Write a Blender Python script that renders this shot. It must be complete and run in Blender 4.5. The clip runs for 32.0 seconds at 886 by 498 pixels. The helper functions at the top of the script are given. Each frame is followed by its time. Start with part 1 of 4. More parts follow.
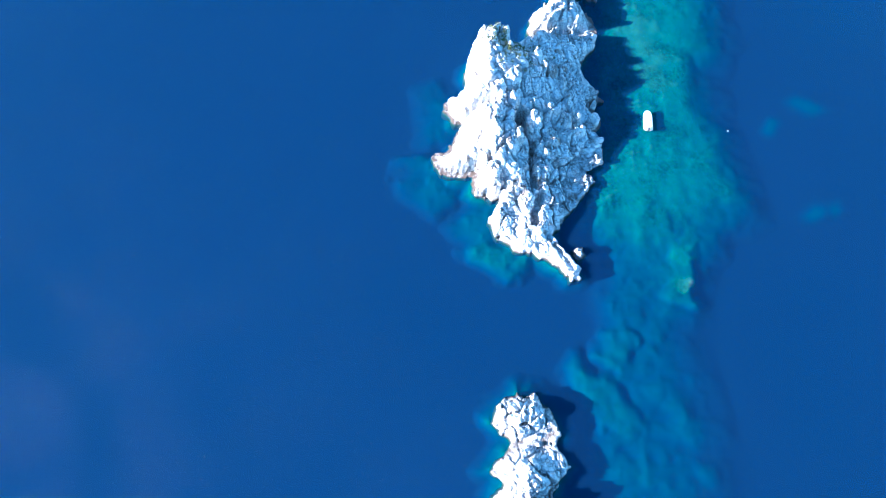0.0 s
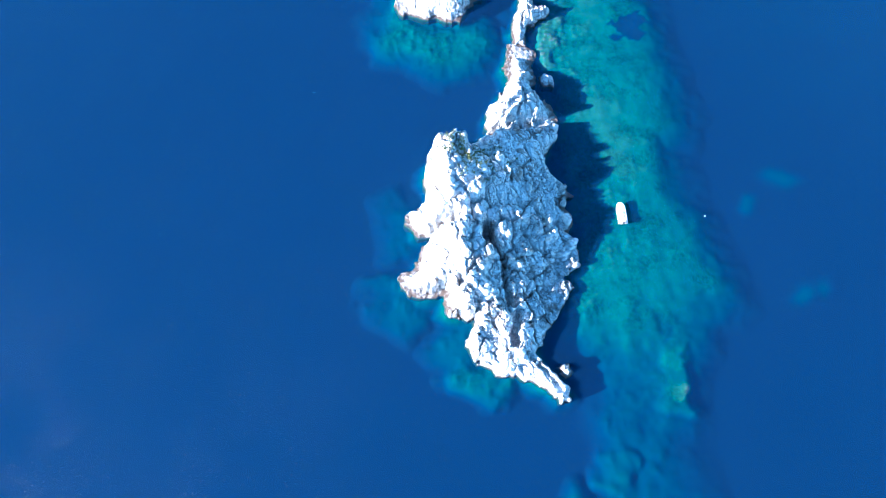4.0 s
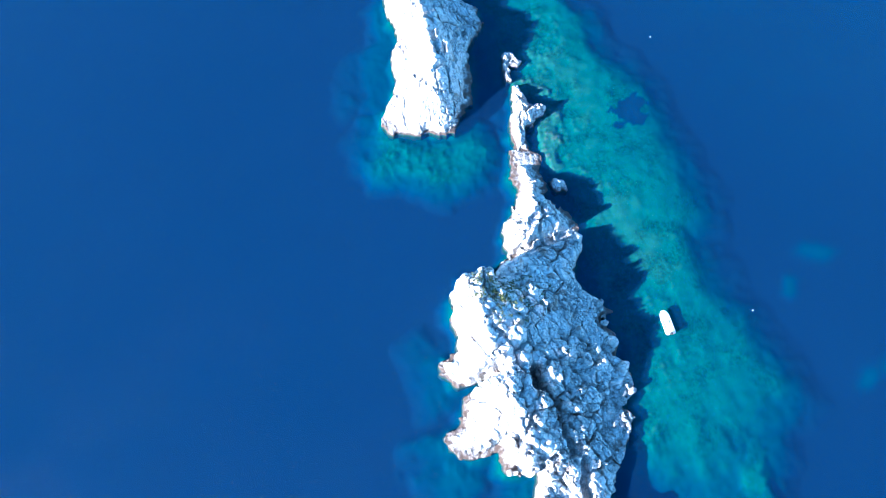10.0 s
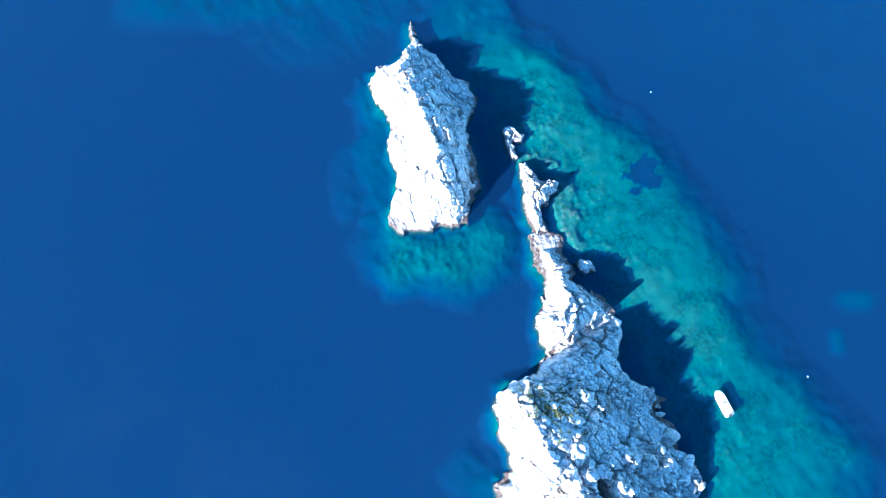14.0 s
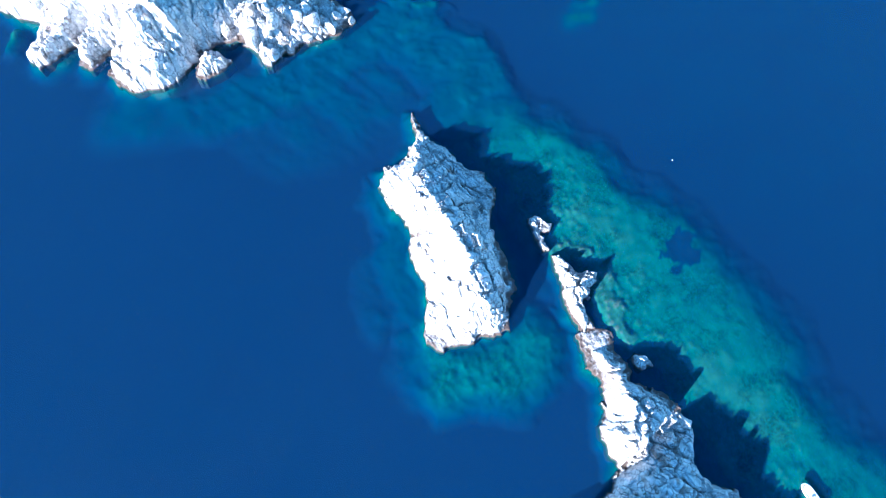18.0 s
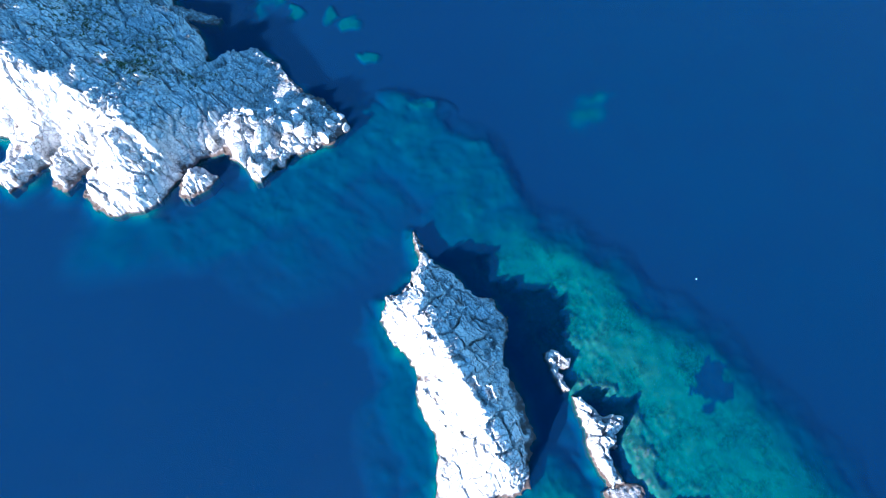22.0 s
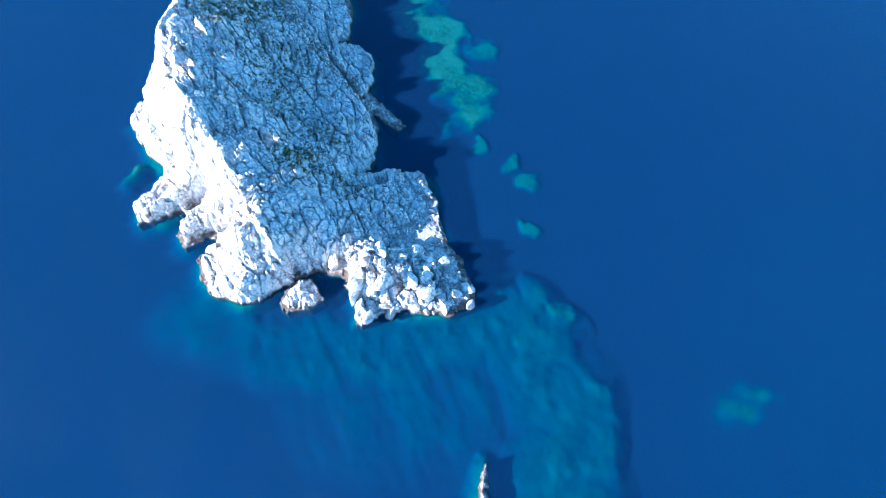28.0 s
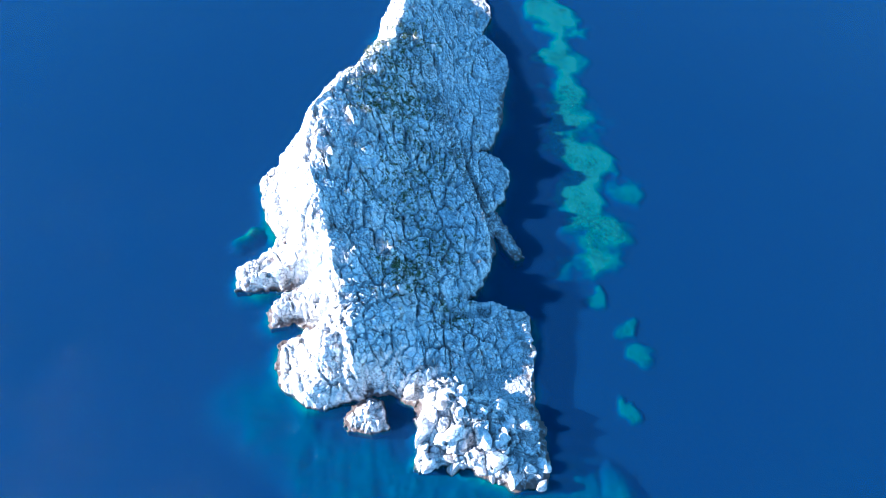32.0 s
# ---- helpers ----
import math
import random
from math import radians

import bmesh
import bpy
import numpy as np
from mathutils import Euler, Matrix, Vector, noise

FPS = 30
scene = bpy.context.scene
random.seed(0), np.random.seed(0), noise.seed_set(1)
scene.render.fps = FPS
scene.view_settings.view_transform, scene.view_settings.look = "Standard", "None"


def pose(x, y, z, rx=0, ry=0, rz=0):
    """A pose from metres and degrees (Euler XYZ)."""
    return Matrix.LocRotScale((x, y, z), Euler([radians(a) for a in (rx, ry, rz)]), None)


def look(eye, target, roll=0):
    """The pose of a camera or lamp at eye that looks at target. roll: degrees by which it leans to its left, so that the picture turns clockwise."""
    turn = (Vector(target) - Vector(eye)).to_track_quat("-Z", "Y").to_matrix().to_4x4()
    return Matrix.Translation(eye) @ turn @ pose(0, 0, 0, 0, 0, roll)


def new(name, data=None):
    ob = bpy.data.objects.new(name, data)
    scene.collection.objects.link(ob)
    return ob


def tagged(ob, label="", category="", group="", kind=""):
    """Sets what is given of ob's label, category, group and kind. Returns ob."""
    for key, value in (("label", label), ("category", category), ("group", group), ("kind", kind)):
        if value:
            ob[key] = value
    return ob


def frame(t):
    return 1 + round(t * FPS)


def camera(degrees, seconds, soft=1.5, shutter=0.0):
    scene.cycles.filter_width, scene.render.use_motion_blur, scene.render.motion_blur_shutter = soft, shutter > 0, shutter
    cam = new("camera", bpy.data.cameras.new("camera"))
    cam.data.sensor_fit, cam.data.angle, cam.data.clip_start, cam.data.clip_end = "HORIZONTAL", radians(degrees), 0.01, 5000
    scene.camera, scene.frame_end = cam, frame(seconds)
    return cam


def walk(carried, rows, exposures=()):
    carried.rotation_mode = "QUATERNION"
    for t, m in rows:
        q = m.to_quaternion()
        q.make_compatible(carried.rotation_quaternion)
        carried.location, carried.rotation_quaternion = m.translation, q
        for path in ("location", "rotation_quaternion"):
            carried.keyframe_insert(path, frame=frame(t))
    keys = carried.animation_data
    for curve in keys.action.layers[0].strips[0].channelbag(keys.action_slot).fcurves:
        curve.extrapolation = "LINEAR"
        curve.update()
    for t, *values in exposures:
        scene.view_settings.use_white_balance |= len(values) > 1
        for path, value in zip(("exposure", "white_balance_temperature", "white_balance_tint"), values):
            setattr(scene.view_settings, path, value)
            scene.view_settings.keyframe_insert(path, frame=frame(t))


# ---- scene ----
cam = camera(75.2, 32.0, soft=0.8)
PATH = [
    (0, (-0.651, -5.95, 148.247), (-0.65, -5.333, 146.345), -0.0),
    (0.5, (-0.193, -1.946, 148.178), (-0.183, -1.326, 146.277), -0.2),
    (1, (0.234, 1.947, 148.087), (0.253, 2.572, 146.187), -0.1),
    (1.5, (0.649, 6.126, 147.938), (0.678, 6.749, 146.038), -0.1),
    (2, (1.049, 10.541, 147.766), (1.093, 11.164, 145.866), 0.2),
    (2.5, (1.443, 14.854, 147.512), (1.499, 15.482, 145.614), 0.4),
    (3, (1.713, 18.849, 147.22), (1.782, 19.484, 145.325), 1.0),
    (3.5, (1.865, 22.742, 146.919), (1.948, 23.383, 145.027), 1.5),
    (5.5, (1.378, 36.156, 145.905), (1.485, 36.81, 144.019), 1.7),
    (6, (1.156, 39.295, 145.818), (1.268, 39.954, 143.933), 1.5),
    (6.5, (0.83, 42.468, 145.593), (0.956, 43.13, 143.71), 1.6),
    (7, (0.368, 45.59, 145.327), (0.512, 46.256, 143.446), 1.9),
    (7.5, (-0.358, 48.688, 145.043), (-0.2, 49.355, 143.164), 2.0),
    (8, (-1.392, 51.963, 144.951), (-1.228, 52.63, 143.073), 1.7),
    (8.5, (-2.565, 55.098, 145.008), (-2.397, 55.765, 143.131), 1.3),
    (9, (-3.989, 58.212, 145.049), (-3.815, 58.882, 143.172), 0.9),
    (9.5, (-5.391, 61.246, 145.028), (-5.201, 61.919, 143.154), 0.9),
    (10, (-6.617, 64.325, 144.839), (-6.408, 65.0, 142.968), 1.1),
    (10.5, (-7.628, 67.396, 144.751), (-7.4, 68.074, 142.884), 0.9),
    (11, (-8.477, 70.81, 144.608), (-8.234, 71.488, 142.742), 0.9),
    (11.5, (-9.119, 74.33, 144.461), (-8.864, 75.008, 142.597), 0.9),
    (12, (-9.555, 78.077, 144.354), (-9.289, 78.754, 142.491), 0.9),
    (12.5, (-9.809, 82.152, 144.239), (-9.532, 82.826, 142.377), 0.9),
    (13, (-10.058, 86.209, 144.101), (-9.768, 86.881, 142.239), 1.0),
    (13.5, (-10.191, 90.228, 144.033), (-9.891, 90.898, 142.173), 1.0),
    (14, (-10.502, 94.231, 143.947), (-10.192, 94.9, 142.088), 0.7),
    (14.5, (-10.974, 98.19, 143.936), (-10.654, 98.86, 142.079), 0.6),
    (16.5, (-13.054, 114.241, 143.926), (-12.684, 114.913, 142.079), 0.6),
    (17, (-13.063, 118.178, 143.848), (-12.679, 118.851, 142.005), 0.4),
    (17.5, (-12.935, 122.206, 143.784), (-12.532, 122.877, 141.944), 0.3),
    (18, (-12.406, 126.306, 143.627), (-11.987, 126.973, 141.789), 0.1),
    (18.5, (-11.606, 130.254, 143.724), (-11.176, 130.92, 141.888), -0.1),
    (19, (-10.509, 134.251, 143.813), (-10.071, 134.918, 141.979), -0.3),
    (19.5, (-8.824, 137.94, 143.97), (-8.376, 138.611, 142.139), -0.3),
    (20, (-6.719, 141.578, 143.844), (-6.264, 142.256, 142.018), -0.4),
    (20.5, (-4.393, 145.317, 143.77), (-3.932, 146.001, 141.948), -0.3),
    (21, (-2.007, 149.037, 143.83), (-1.541, 149.725, 142.011), -0.1),
    (21.5, (0.28, 152.891, 144.001), (0.75, 153.584, 142.185), 0.0),
    (22, (2.676, 156.876, 144.332), (3.145, 157.574, 142.517), 0.1),
    (22.5, (4.945, 160.803, 144.869), (5.408, 161.508, 143.056), 0.4),
    (23, (7.157, 164.609, 145.262), (7.607, 165.325, 143.45), 0.5),
    (23.5, (9.454, 168.454, 145.413), (9.885, 169.188, 143.604), 0.5),
    (24, (11.781, 172.355, 145.52), (12.19, 173.108, 143.713), 0.5),
    (24.5, (13.819, 176.393, 145.781), (14.204, 177.165, 143.977), 0.6),
    (25, (15.868, 180.506, 146.186), (16.226, 181.299, 144.384), 0.6),
    (25.5, (17.42, 184.949, 146.469), (17.749, 185.759, 144.671), 1.0),
    (27.5, (18.543, 203.496, 148.509), (18.749, 204.358, 146.716), 4.0),
    (28, (18.52, 207.984, 148.784), (18.687, 208.859, 146.993), 4.6),
    (28.5, (18.268, 212.248, 148.916), (18.388, 213.138, 147.128), 4.7),
    (29, (17.901, 216.159, 148.903), (17.969, 217.064, 147.121), 4.4),
    (29.5, (17.498, 219.794, 149.019), (17.51, 220.715, 147.244), 4.1),
    (30, (17.19, 223.507, 149.138), (17.147, 224.439, 147.369), 3.8),
    (30.5, (16.728, 227.109, 149.352), (16.639, 228.055, 147.592), 3.5),
    (31, (15.941, 230.512, 149.556), (15.822, 231.471, 147.806), 3.5),
    (31.5, (14.998, 233.557, 149.692), (14.86, 234.536, 147.954), 3.4),
    (32, (13.952, 236.355, 149.788), (13.804, 237.357, 148.064), 3.4),
]
SKY_STRENGTH, SUN_STRENGTH = 0.073, 5.0
WATER_A, WATER_B, WATER_VEIL, WATER_DEEP = (0.018, 0.081, 0.242, 1), (0.020, 0.085, 0.252, 1), 0.17, (0.0030, 0.0125, 0.0398)
EXPOSURES = [(0.0, 2.30, 4900, 10), (8.0, 2.25, 4900, 10), (13.0, 2.27, 4900, 10), (16.5, 2.22, 4900, 10), (19.0, 1.88, 4900, 10), (23.0, 1.83, 4900, 10), (26.0, 2.02, 4900, 10), (28.5, 2.14, 4900, 10), (32.0, 2.16, 4900, 10)]
walk(cam, [(t, look(eye, target, roll)) for t, eye, target, roll in PATH], EXPOSURES)

# ---------------------------------------------------------------- light
SUN_FROM = radians(259.0)      # compass bearing of the sun, clockwise from +y
SUN_UP = radians(22.0)
world = bpy.data.worlds.new("sky_world")
scene.world = world
world.use_nodes = True
wn = world.node_tree
wn.nodes.clear()
sky = wn.nodes.new("ShaderNodeTexSky")
sky.sky_type, sky.sun_disc = "NISHITA", False
sky.sun_elevation, sky.sun_rotation = SUN_UP, SUN_FROM
sky.air_density, sky.dust_density, sky.ozone_density = 1.0, 0.0, 5.0
bg = wn.nodes.new("ShaderNodeBackground")
bg.inputs["Strength"].default_value = SKY_STRENGTH
wout = wn.nodes.new("ShaderNodeOutputWorld")
deepen = wn.nodes.new("ShaderNodeMix")
deepen.data_type, deepen.blend_type = "RGBA", "MULTIPLY"
deepen.inputs[0].default_value, deepen.inputs[7].default_value = 1.0, (0.92, 1.27, 1.13, 1)
wn.links.new(sky.outputs[0], deepen.inputs[6])
wn.links.new(deepen.outputs[2], bg.inputs[0])
wn.links.new(bg.outputs[0], wout.inputs[0])

sun_data = bpy.data.lights.new("sun", "SUN")
sun_data.energy, sun_data.angle, sun_data.color = SUN_STRENGTH, radians(0.53), (1.0, 0.83, 0.68)
sun = new("sun", sun_data)
to_sun = Vector((math.sin(SUN_FROM) * math.cos(SUN_UP), math.cos(SUN_FROM) * math.cos(SUN_UP), math.sin(SUN_UP)))
sun.matrix_world = look(to_sun * 400 + Vector((20, 150, 0)), (20, 150, 0))


# ---------------------------------------------------------------- small numeric tools
def rnd(ix, iy, seed):
    h = (ix.astype(np.int64) * 374761393 + iy.astype(np.int64) * 668265263 + seed * 362437) & 0x7FFFFFFF
    h = ((h ^ (h >> 13)) * 1274126177) & 0x7FFFFFFF
    h = ((h ^ (h >> 11)) * 1103515245) & 0x7FFFFFFF
    return ((h ^ (h >> 16)) & 0xFFFFFF) / float(0x1000000)


def vnoise(x, y, seed=0):
    ix, iy = np.floor(x), np.floor(y)
    fx, fy = x - ix, y - iy
    fx, fy = fx * fx * fx * (fx * (6 * fx - 15) + 10), fy * fy * fy * (fy * (6 * fy - 15) + 10)
    a, b = rnd(ix, iy, seed), rnd(ix + 1, iy, seed)
    c, d = rnd(ix, iy + 1, seed), rnd(ix + 1, iy + 1, seed)
    return (a + (b - a) * fx) * (1 - fy) + (c + (d - c) * fx) * fy - 0.5


def fbm(x, y, octaves=4, seed=0):
    s, amp = np.zeros_like(x), 1.0
    for i in range(octaves):
        s += amp * vnoise(x, y, seed + 17 * i)
        x, y, amp = x * 2.03 + 5.1, y * 2.03 + 9.7, amp * 0.5
    return s


def cells(x, y, seed=0, jitter=0.8):
    """Distance to the border of a cell, its own number, and the way from its middle."""
    ix, iy = np.floor(x), np.floor(y)
    f1, f2 = np.full_like(x, 9.0), np.full_like(x, 9.0)
    own, ox, oy = np.zeros_like(x), np.zeros_like(x), np.zeros_like(x)
    for i in (-1, 0, 1):
        for j in (-1, 0, 1):
            cx, cy = ix + i, iy + j
            dx, dy = x - cx - 0.5 - jitter * (rnd(cx, cy, seed) - 0.5), y - cy - 0.5 - jitter * (rnd(cx, cy, seed + 5) - 0.5)
            d = np.hypot(dx, dy)
            near = d < f1
            f2 = np.where(near, f1, np.minimum(f2, d))
            own, ox, oy = np.where(near, rnd(cx, cy, seed + 9), own), np.where(near, dx, ox), np.where(near, dy, oy)
            f1 = np.minimum(f1, d)
    return f2 - f1, own, ox, oy


def line_distance(line, X, Y, closed=False):
    best = np.full(X.shape, 1e9)
    pts = list(line) + ([line[0]] if closed else [])
    for (ax, ay), (bx, by) in zip(pts[:-1], pts[1:]):
        dx, dy = bx - ax, by - ay
        u = np.clip(((X - ax) * dx + (Y - ay) * dy) / (dx * dx + dy * dy + 1e-9), 0, 1)
        best = np.minimum(best, np.hypot(X - ax - u * dx, Y - ay - u * dy))
    return best


def coast_distance(coast, X, Y):
    """Metres to the coast, positive on land."""
    inside = np.zeros(X.shape, bool)
    pts = list(coast) + [coast[0]]
    for (ax, ay), (bx, by) in zip(pts[:-1], pts[1:]):
        if ay != by:
            inside ^= ((ay > Y) != (by > Y)) & (X < (bx - ax) * (Y - ay) / (by - ay) + ax)
    return np.where(inside, 1, -1) * line_distance(coast, X, Y, True)


def spread(spots, X, Y):
    """A smooth surface through a few spot heights."""
    p = np.array(spots, float)
    r = np.hypot(p[:, None, 0] - p[None, :, 0], p[:, None, 1] - p[None, :, 1])
    n = len(p)
    m = np.zeros((n + 1, n + 1))
    m[:n, :n] = -np.sqrt(r * r + 9) - np.eye(n) * 0.2
    m[n, :n] = m[:n, n] = 1
    w = np.linalg.solve(m, np.append(p[:, 2], 0))
    z = np.full(X.shape, w[n])
    for i in range(n):
        z -= w[i] * np.sqrt((X - p[i, 0]) ** 2 + (Y - p[i, 1]) ** 2 + 9)
    return z


def smooth(a, b, x):
    u = np.clip((x - a) / (b - a), 0, 1)
    return u * u * (3 - 2 * u)


def sheet(name, X, Y, Z, keep=None, material=None):
    """A mesh from a grid of heights; keep marks the squares that stay."""
    ny, nx = X.shape
    idx = np.arange(nx * ny).reshape(ny, nx)
    q = np.stack([idx[:-1, :-1], idx[:-1, 1:], idx[1:, 1:], idx[1:, :-1]], -1).reshape(-1, 4)
    v = np.stack([X, Y, Z], -1).reshape(-1, 3)
    if keep is not None:
        k = keep.reshape(-1)
        q = q[k[q].any(1)]
        used = np.unique(q)
        back = np.zeros(nx * ny, int)
        back[used] = np.arange(len(used))
        q, v = back[q], v[used]
    me = bpy.data.meshes.new(name)
    me.vertices.add(len(v))
    me.vertices.foreach_set("co", v.astype(np.float32).ravel())
    me.loops.add(len(q) * 4)
    me.loops.foreach_set("vertex_index", q.astype(np.int32).ravel())
    me.polygons.add(len(q))
    me.polygons.foreach_set("loop_start", np.arange(0, len(q) * 4, 4, dtype=np.int32))
    me.polygons.foreach_set("use_smooth", np.ones(len(q), bool))
    me.update(calc_edges=True)
    me.validate()
    if material:
        me.materials.append(material)
    return me


def part(name, bm, material, parent, label=""):
    me = bpy.data.meshes.new(name)
    bm.to_mesh(me)
    bm.free()
    me.materials.append(material)
    ob = new(name, me)
    ob.parent = parent
    return tagged(ob, label)


# ---------------------------------------------------------------- materials
class Nodes:
    """Short hand for building a node material."""

    def __init__(self, name):
        self.mat = bpy.data.materials.new(name)
        self.mat.use_nodes = True
        self.tree = self.mat.node_tree
        self.tree.nodes.clear()
        self.out = self.tree.nodes.new("ShaderNodeOutputMaterial")

    def add(self, kind, **ins):
        n = self.tree.nodes.new(kind)
        for k, v in ins.items():
            self.put(n, k.replace("_", " "), v)
        return n

    def put(self, n, key, v):
        sock = n.inputs[key]
        if isinstance(v, bpy.types.NodeSocket):
            self.tree.links.new(v, sock)
        else:
            sock.default_value = v

    def noise(self, vec, scale, detail=4.0, rough=0.55, dist=0.0):
        return self.add("ShaderNodeTexNoise", Vector=vec, Scale=scale, Detail=detail, Roughness=rough, Distortion=dist).outputs[0]

    def ramp(self, fac, stops, mode="LINEAR"):
        n = self.add("ShaderNodeValToRGB", Fac=fac)
        n.color_ramp.interpolation = mode
        while len(n.color_ramp.elements) < len(stops):
            n.color_ramp.elements.new(0.5)
        for e, (p, c) in zip(n.color_ramp.elements, stops):
            e.position, e.color = p, (*c, 1) if len(c) == 3 else c
        return n.outputs[0]

    def maprange(self, v, a, b, c=0.0, d=1.0):
        n = self.add("ShaderNodeMapRange")
        n.interpolation_type = "SMOOTHSTEP"
        for i, val in enumerate((v, a, b, c, d)):
            self.put(n, i, val)
        return n.outputs[0]

    def math(self, op, a, b=0.0):
        n = self.tree.nodes.new("ShaderNodeMath")
        n.operation = op
        self.put(n, 0, a)
        self.put(n, 1, b)
        return n.outputs[0]

    def mix(self, fac, a, b, mode="MIX"):
        n = self.tree.nodes.new("ShaderNodeMix")
        n.data_type, n.blend_type = "RGBA", mode
        self.put(n, 0, fac)
        for k, v in ((6, a), (7, b)):
            self.put(n, k, (*v, 1) if isinstance(v, tuple) and len(v) == 3 else v)
        return n.outputs[2]

    def place(self):
        return self.tree.nodes.new("ShaderNodeNewGeometry").outputs["Position"]

    def height(self, vec):
        return self.add("ShaderNodeSeparateXYZ", Vector=vec).outputs[2]

    def bump(self, h, strength=0.5, distance=0.1):
        return self.add("ShaderNodeBump", Height=h, Strength=strength, Distance=distance).outputs[0]

    def finish(self, shader):
        self.tree.links.new(shader, self.out.inputs[0])
        return self.mat

    def principled(self, color, rough=0.9, normal=None, **more):
        n = self.add("ShaderNodeBsdfPrincipled")
        self.put(n, "Base Color", (*color, 1) if isinstance(color, tuple) and len(color) == 3 else color)
        self.put(n, "Roughness", rough)
        if normal is not None:
            self.put(n, "Normal", normal)
        for k, v in more.items():
            self.put(n, k.replace("_", " "), v)
        return self.finish(n.outputs[0])


DEPTH = 0.4      # light bent at the surface reaches the bed more steeply: the bed stands that much higher


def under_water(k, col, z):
    """A colour with the water column's dimming painted in: less with every metre of depth."""
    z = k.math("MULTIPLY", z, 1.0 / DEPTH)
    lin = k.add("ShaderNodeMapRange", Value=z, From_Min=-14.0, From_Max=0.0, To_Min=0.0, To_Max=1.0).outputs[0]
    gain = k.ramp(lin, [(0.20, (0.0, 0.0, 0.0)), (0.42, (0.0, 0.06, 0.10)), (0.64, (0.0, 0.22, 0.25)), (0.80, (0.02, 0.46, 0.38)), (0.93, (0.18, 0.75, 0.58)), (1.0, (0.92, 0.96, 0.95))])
    # the blue haze of deep water is painted in as well, stronger with depth
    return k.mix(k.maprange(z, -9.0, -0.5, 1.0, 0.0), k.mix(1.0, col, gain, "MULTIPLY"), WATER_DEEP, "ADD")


def limestone():
    k = Nodes("weathered_limestone")
    p = k.place()
    z = k.height(p)
    big = k.noise(p, 0.12, 4)
    mid = k.noise(p, 0.7, 5, 0.6)
    fine = k.noise(p, 3.5, 5, 0.65)
    col = k.ramp(mid, [(0.3, (0.66, 0.635, 0.615)), (0.5, (0.77, 0.75, 0.73)), (0.72, (0.83, 0.815, 0.80))])
    col = k.mix(k.maprange(fine, 0.33, 0.52, 0.42, 0.0), col, (0.26, 0.255, 0.245))
    # joints
    warp = k.add("ShaderNodeVectorMath")
    warp.operation = "MULTIPLY_ADD"
    k.put(warp, 0, k.add("ShaderNodeTexNoise", Vector=p, Scale=0.7, Detail=4.0).outputs[1])
    k.put(warp, 1, (1.1, 1.1, 1.1))
    k.put(warp, 2, p)
    vor = k.add("ShaderNodeTexVoronoi", Vector=warp.outputs[0], Scale=0.75)
    vor.feature = "DISTANCE_TO_EDGE"
    vor2 = k.add("ShaderNodeTexVoronoi", Vector=warp.outputs[0], Scale=1.9)
    vor2.feature = "DISTANCE_TO_EDGE"
    joint = k.maprange(vor.outputs[0], 0.0, 0.08)
    joint2 = k.maprange(vor2.outputs[0], 0.0, 0.10)
    col = k.mix(k.math("MULTIPLY", k.math("SUBTRACT", 1.0, joint), k.maprange(k.noise(p, 0.35, 3), 0.36, 0.56, 0.25, 0.92)), col, (0.055, 0.053, 0.05))
    col = k.mix(k.math("MULTIPLY", k.math("SUBTRACT", 1.0, joint2), k.maprange(k.noise(p, 0.5, 3), 0.42, 0.62, 0.0, 0.6)), col, (0.10, 0.095, 0.09))
    # iron stains and dark crust
    stain = k.maprange(k.noise(p, 0.22, 3, 0.5, 0.6), 0.60, 0.69)
    col = k.mix(k.math("MULTIPLY", stain, 0.7), col, (0.24, 0.165, 0.12))
    streak = k.noise(k.add("ShaderNodeMapping", Vector=p, Scale=(1.0, 1.0, 0.15)).outputs[0], 0.55, 5, 0.65)
    col = k.mix(k.maprange(streak, 0.60, 0.72, 0.0, 0.55), col, (0.20, 0.175, 0.155))
    pits = k.noise(p, 1.7, 4, 0.7)
    col = k.mix(k.maprange(pits, 0.31, 0.36, 0.95, 0.0), col, (0.045, 0.04, 0.036))
    col = k.mix(k.math("MULTIPLY", k.maprange(big, 0.52, 0.7), 0.45), col, (0.34, 0.335, 0.33))
    # dark lichen belt above the splash line, in patches
    belt = k.math("ADD", z, k.math("MULTIPLY", k.math("SUBTRACT", k.noise(p, 0.3, 5, 0.65), 0.5), 9.0))
    col = k.mix(k.math("MULTIPLY", k.maprange(belt, 0.4, 2.4, 0.8, 0.0), k.maprange(fine, 0.36, 0.6, 1.0, 0.35)), col, (0.12, 0.115, 0.11))
    # algae and barnacles near the waterline
    tide = k.math("ADD", z, k.math("MULTIPLY", k.math("SUBTRACT", mid, 0.5), 1.6))
    col = k.mix(k.maprange(tide, 0.1, 0.7, 1.0, 0.0), col, (0.115, 0.085, 0.07))
    col = k.mix(k.maprange(z, -1.0, 0.0, 1.0, 0.0), col, (0.05, 0.06, 0.04))
    # below the surface the water's dimming is painted into the rock colour
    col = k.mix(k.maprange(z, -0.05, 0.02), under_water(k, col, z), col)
    h = k.math("ADD", k.math("MULTIPLY", joint, 0.5), k.math("ADD", k.math("MULTIPLY", joint2, 0.3), k.math("MULTIPLY", fine, 0.9)))
    return k.principled(col, 0.92, k.bump(h, 0.55, 0.14), Specular_IOR_Level=0.2)


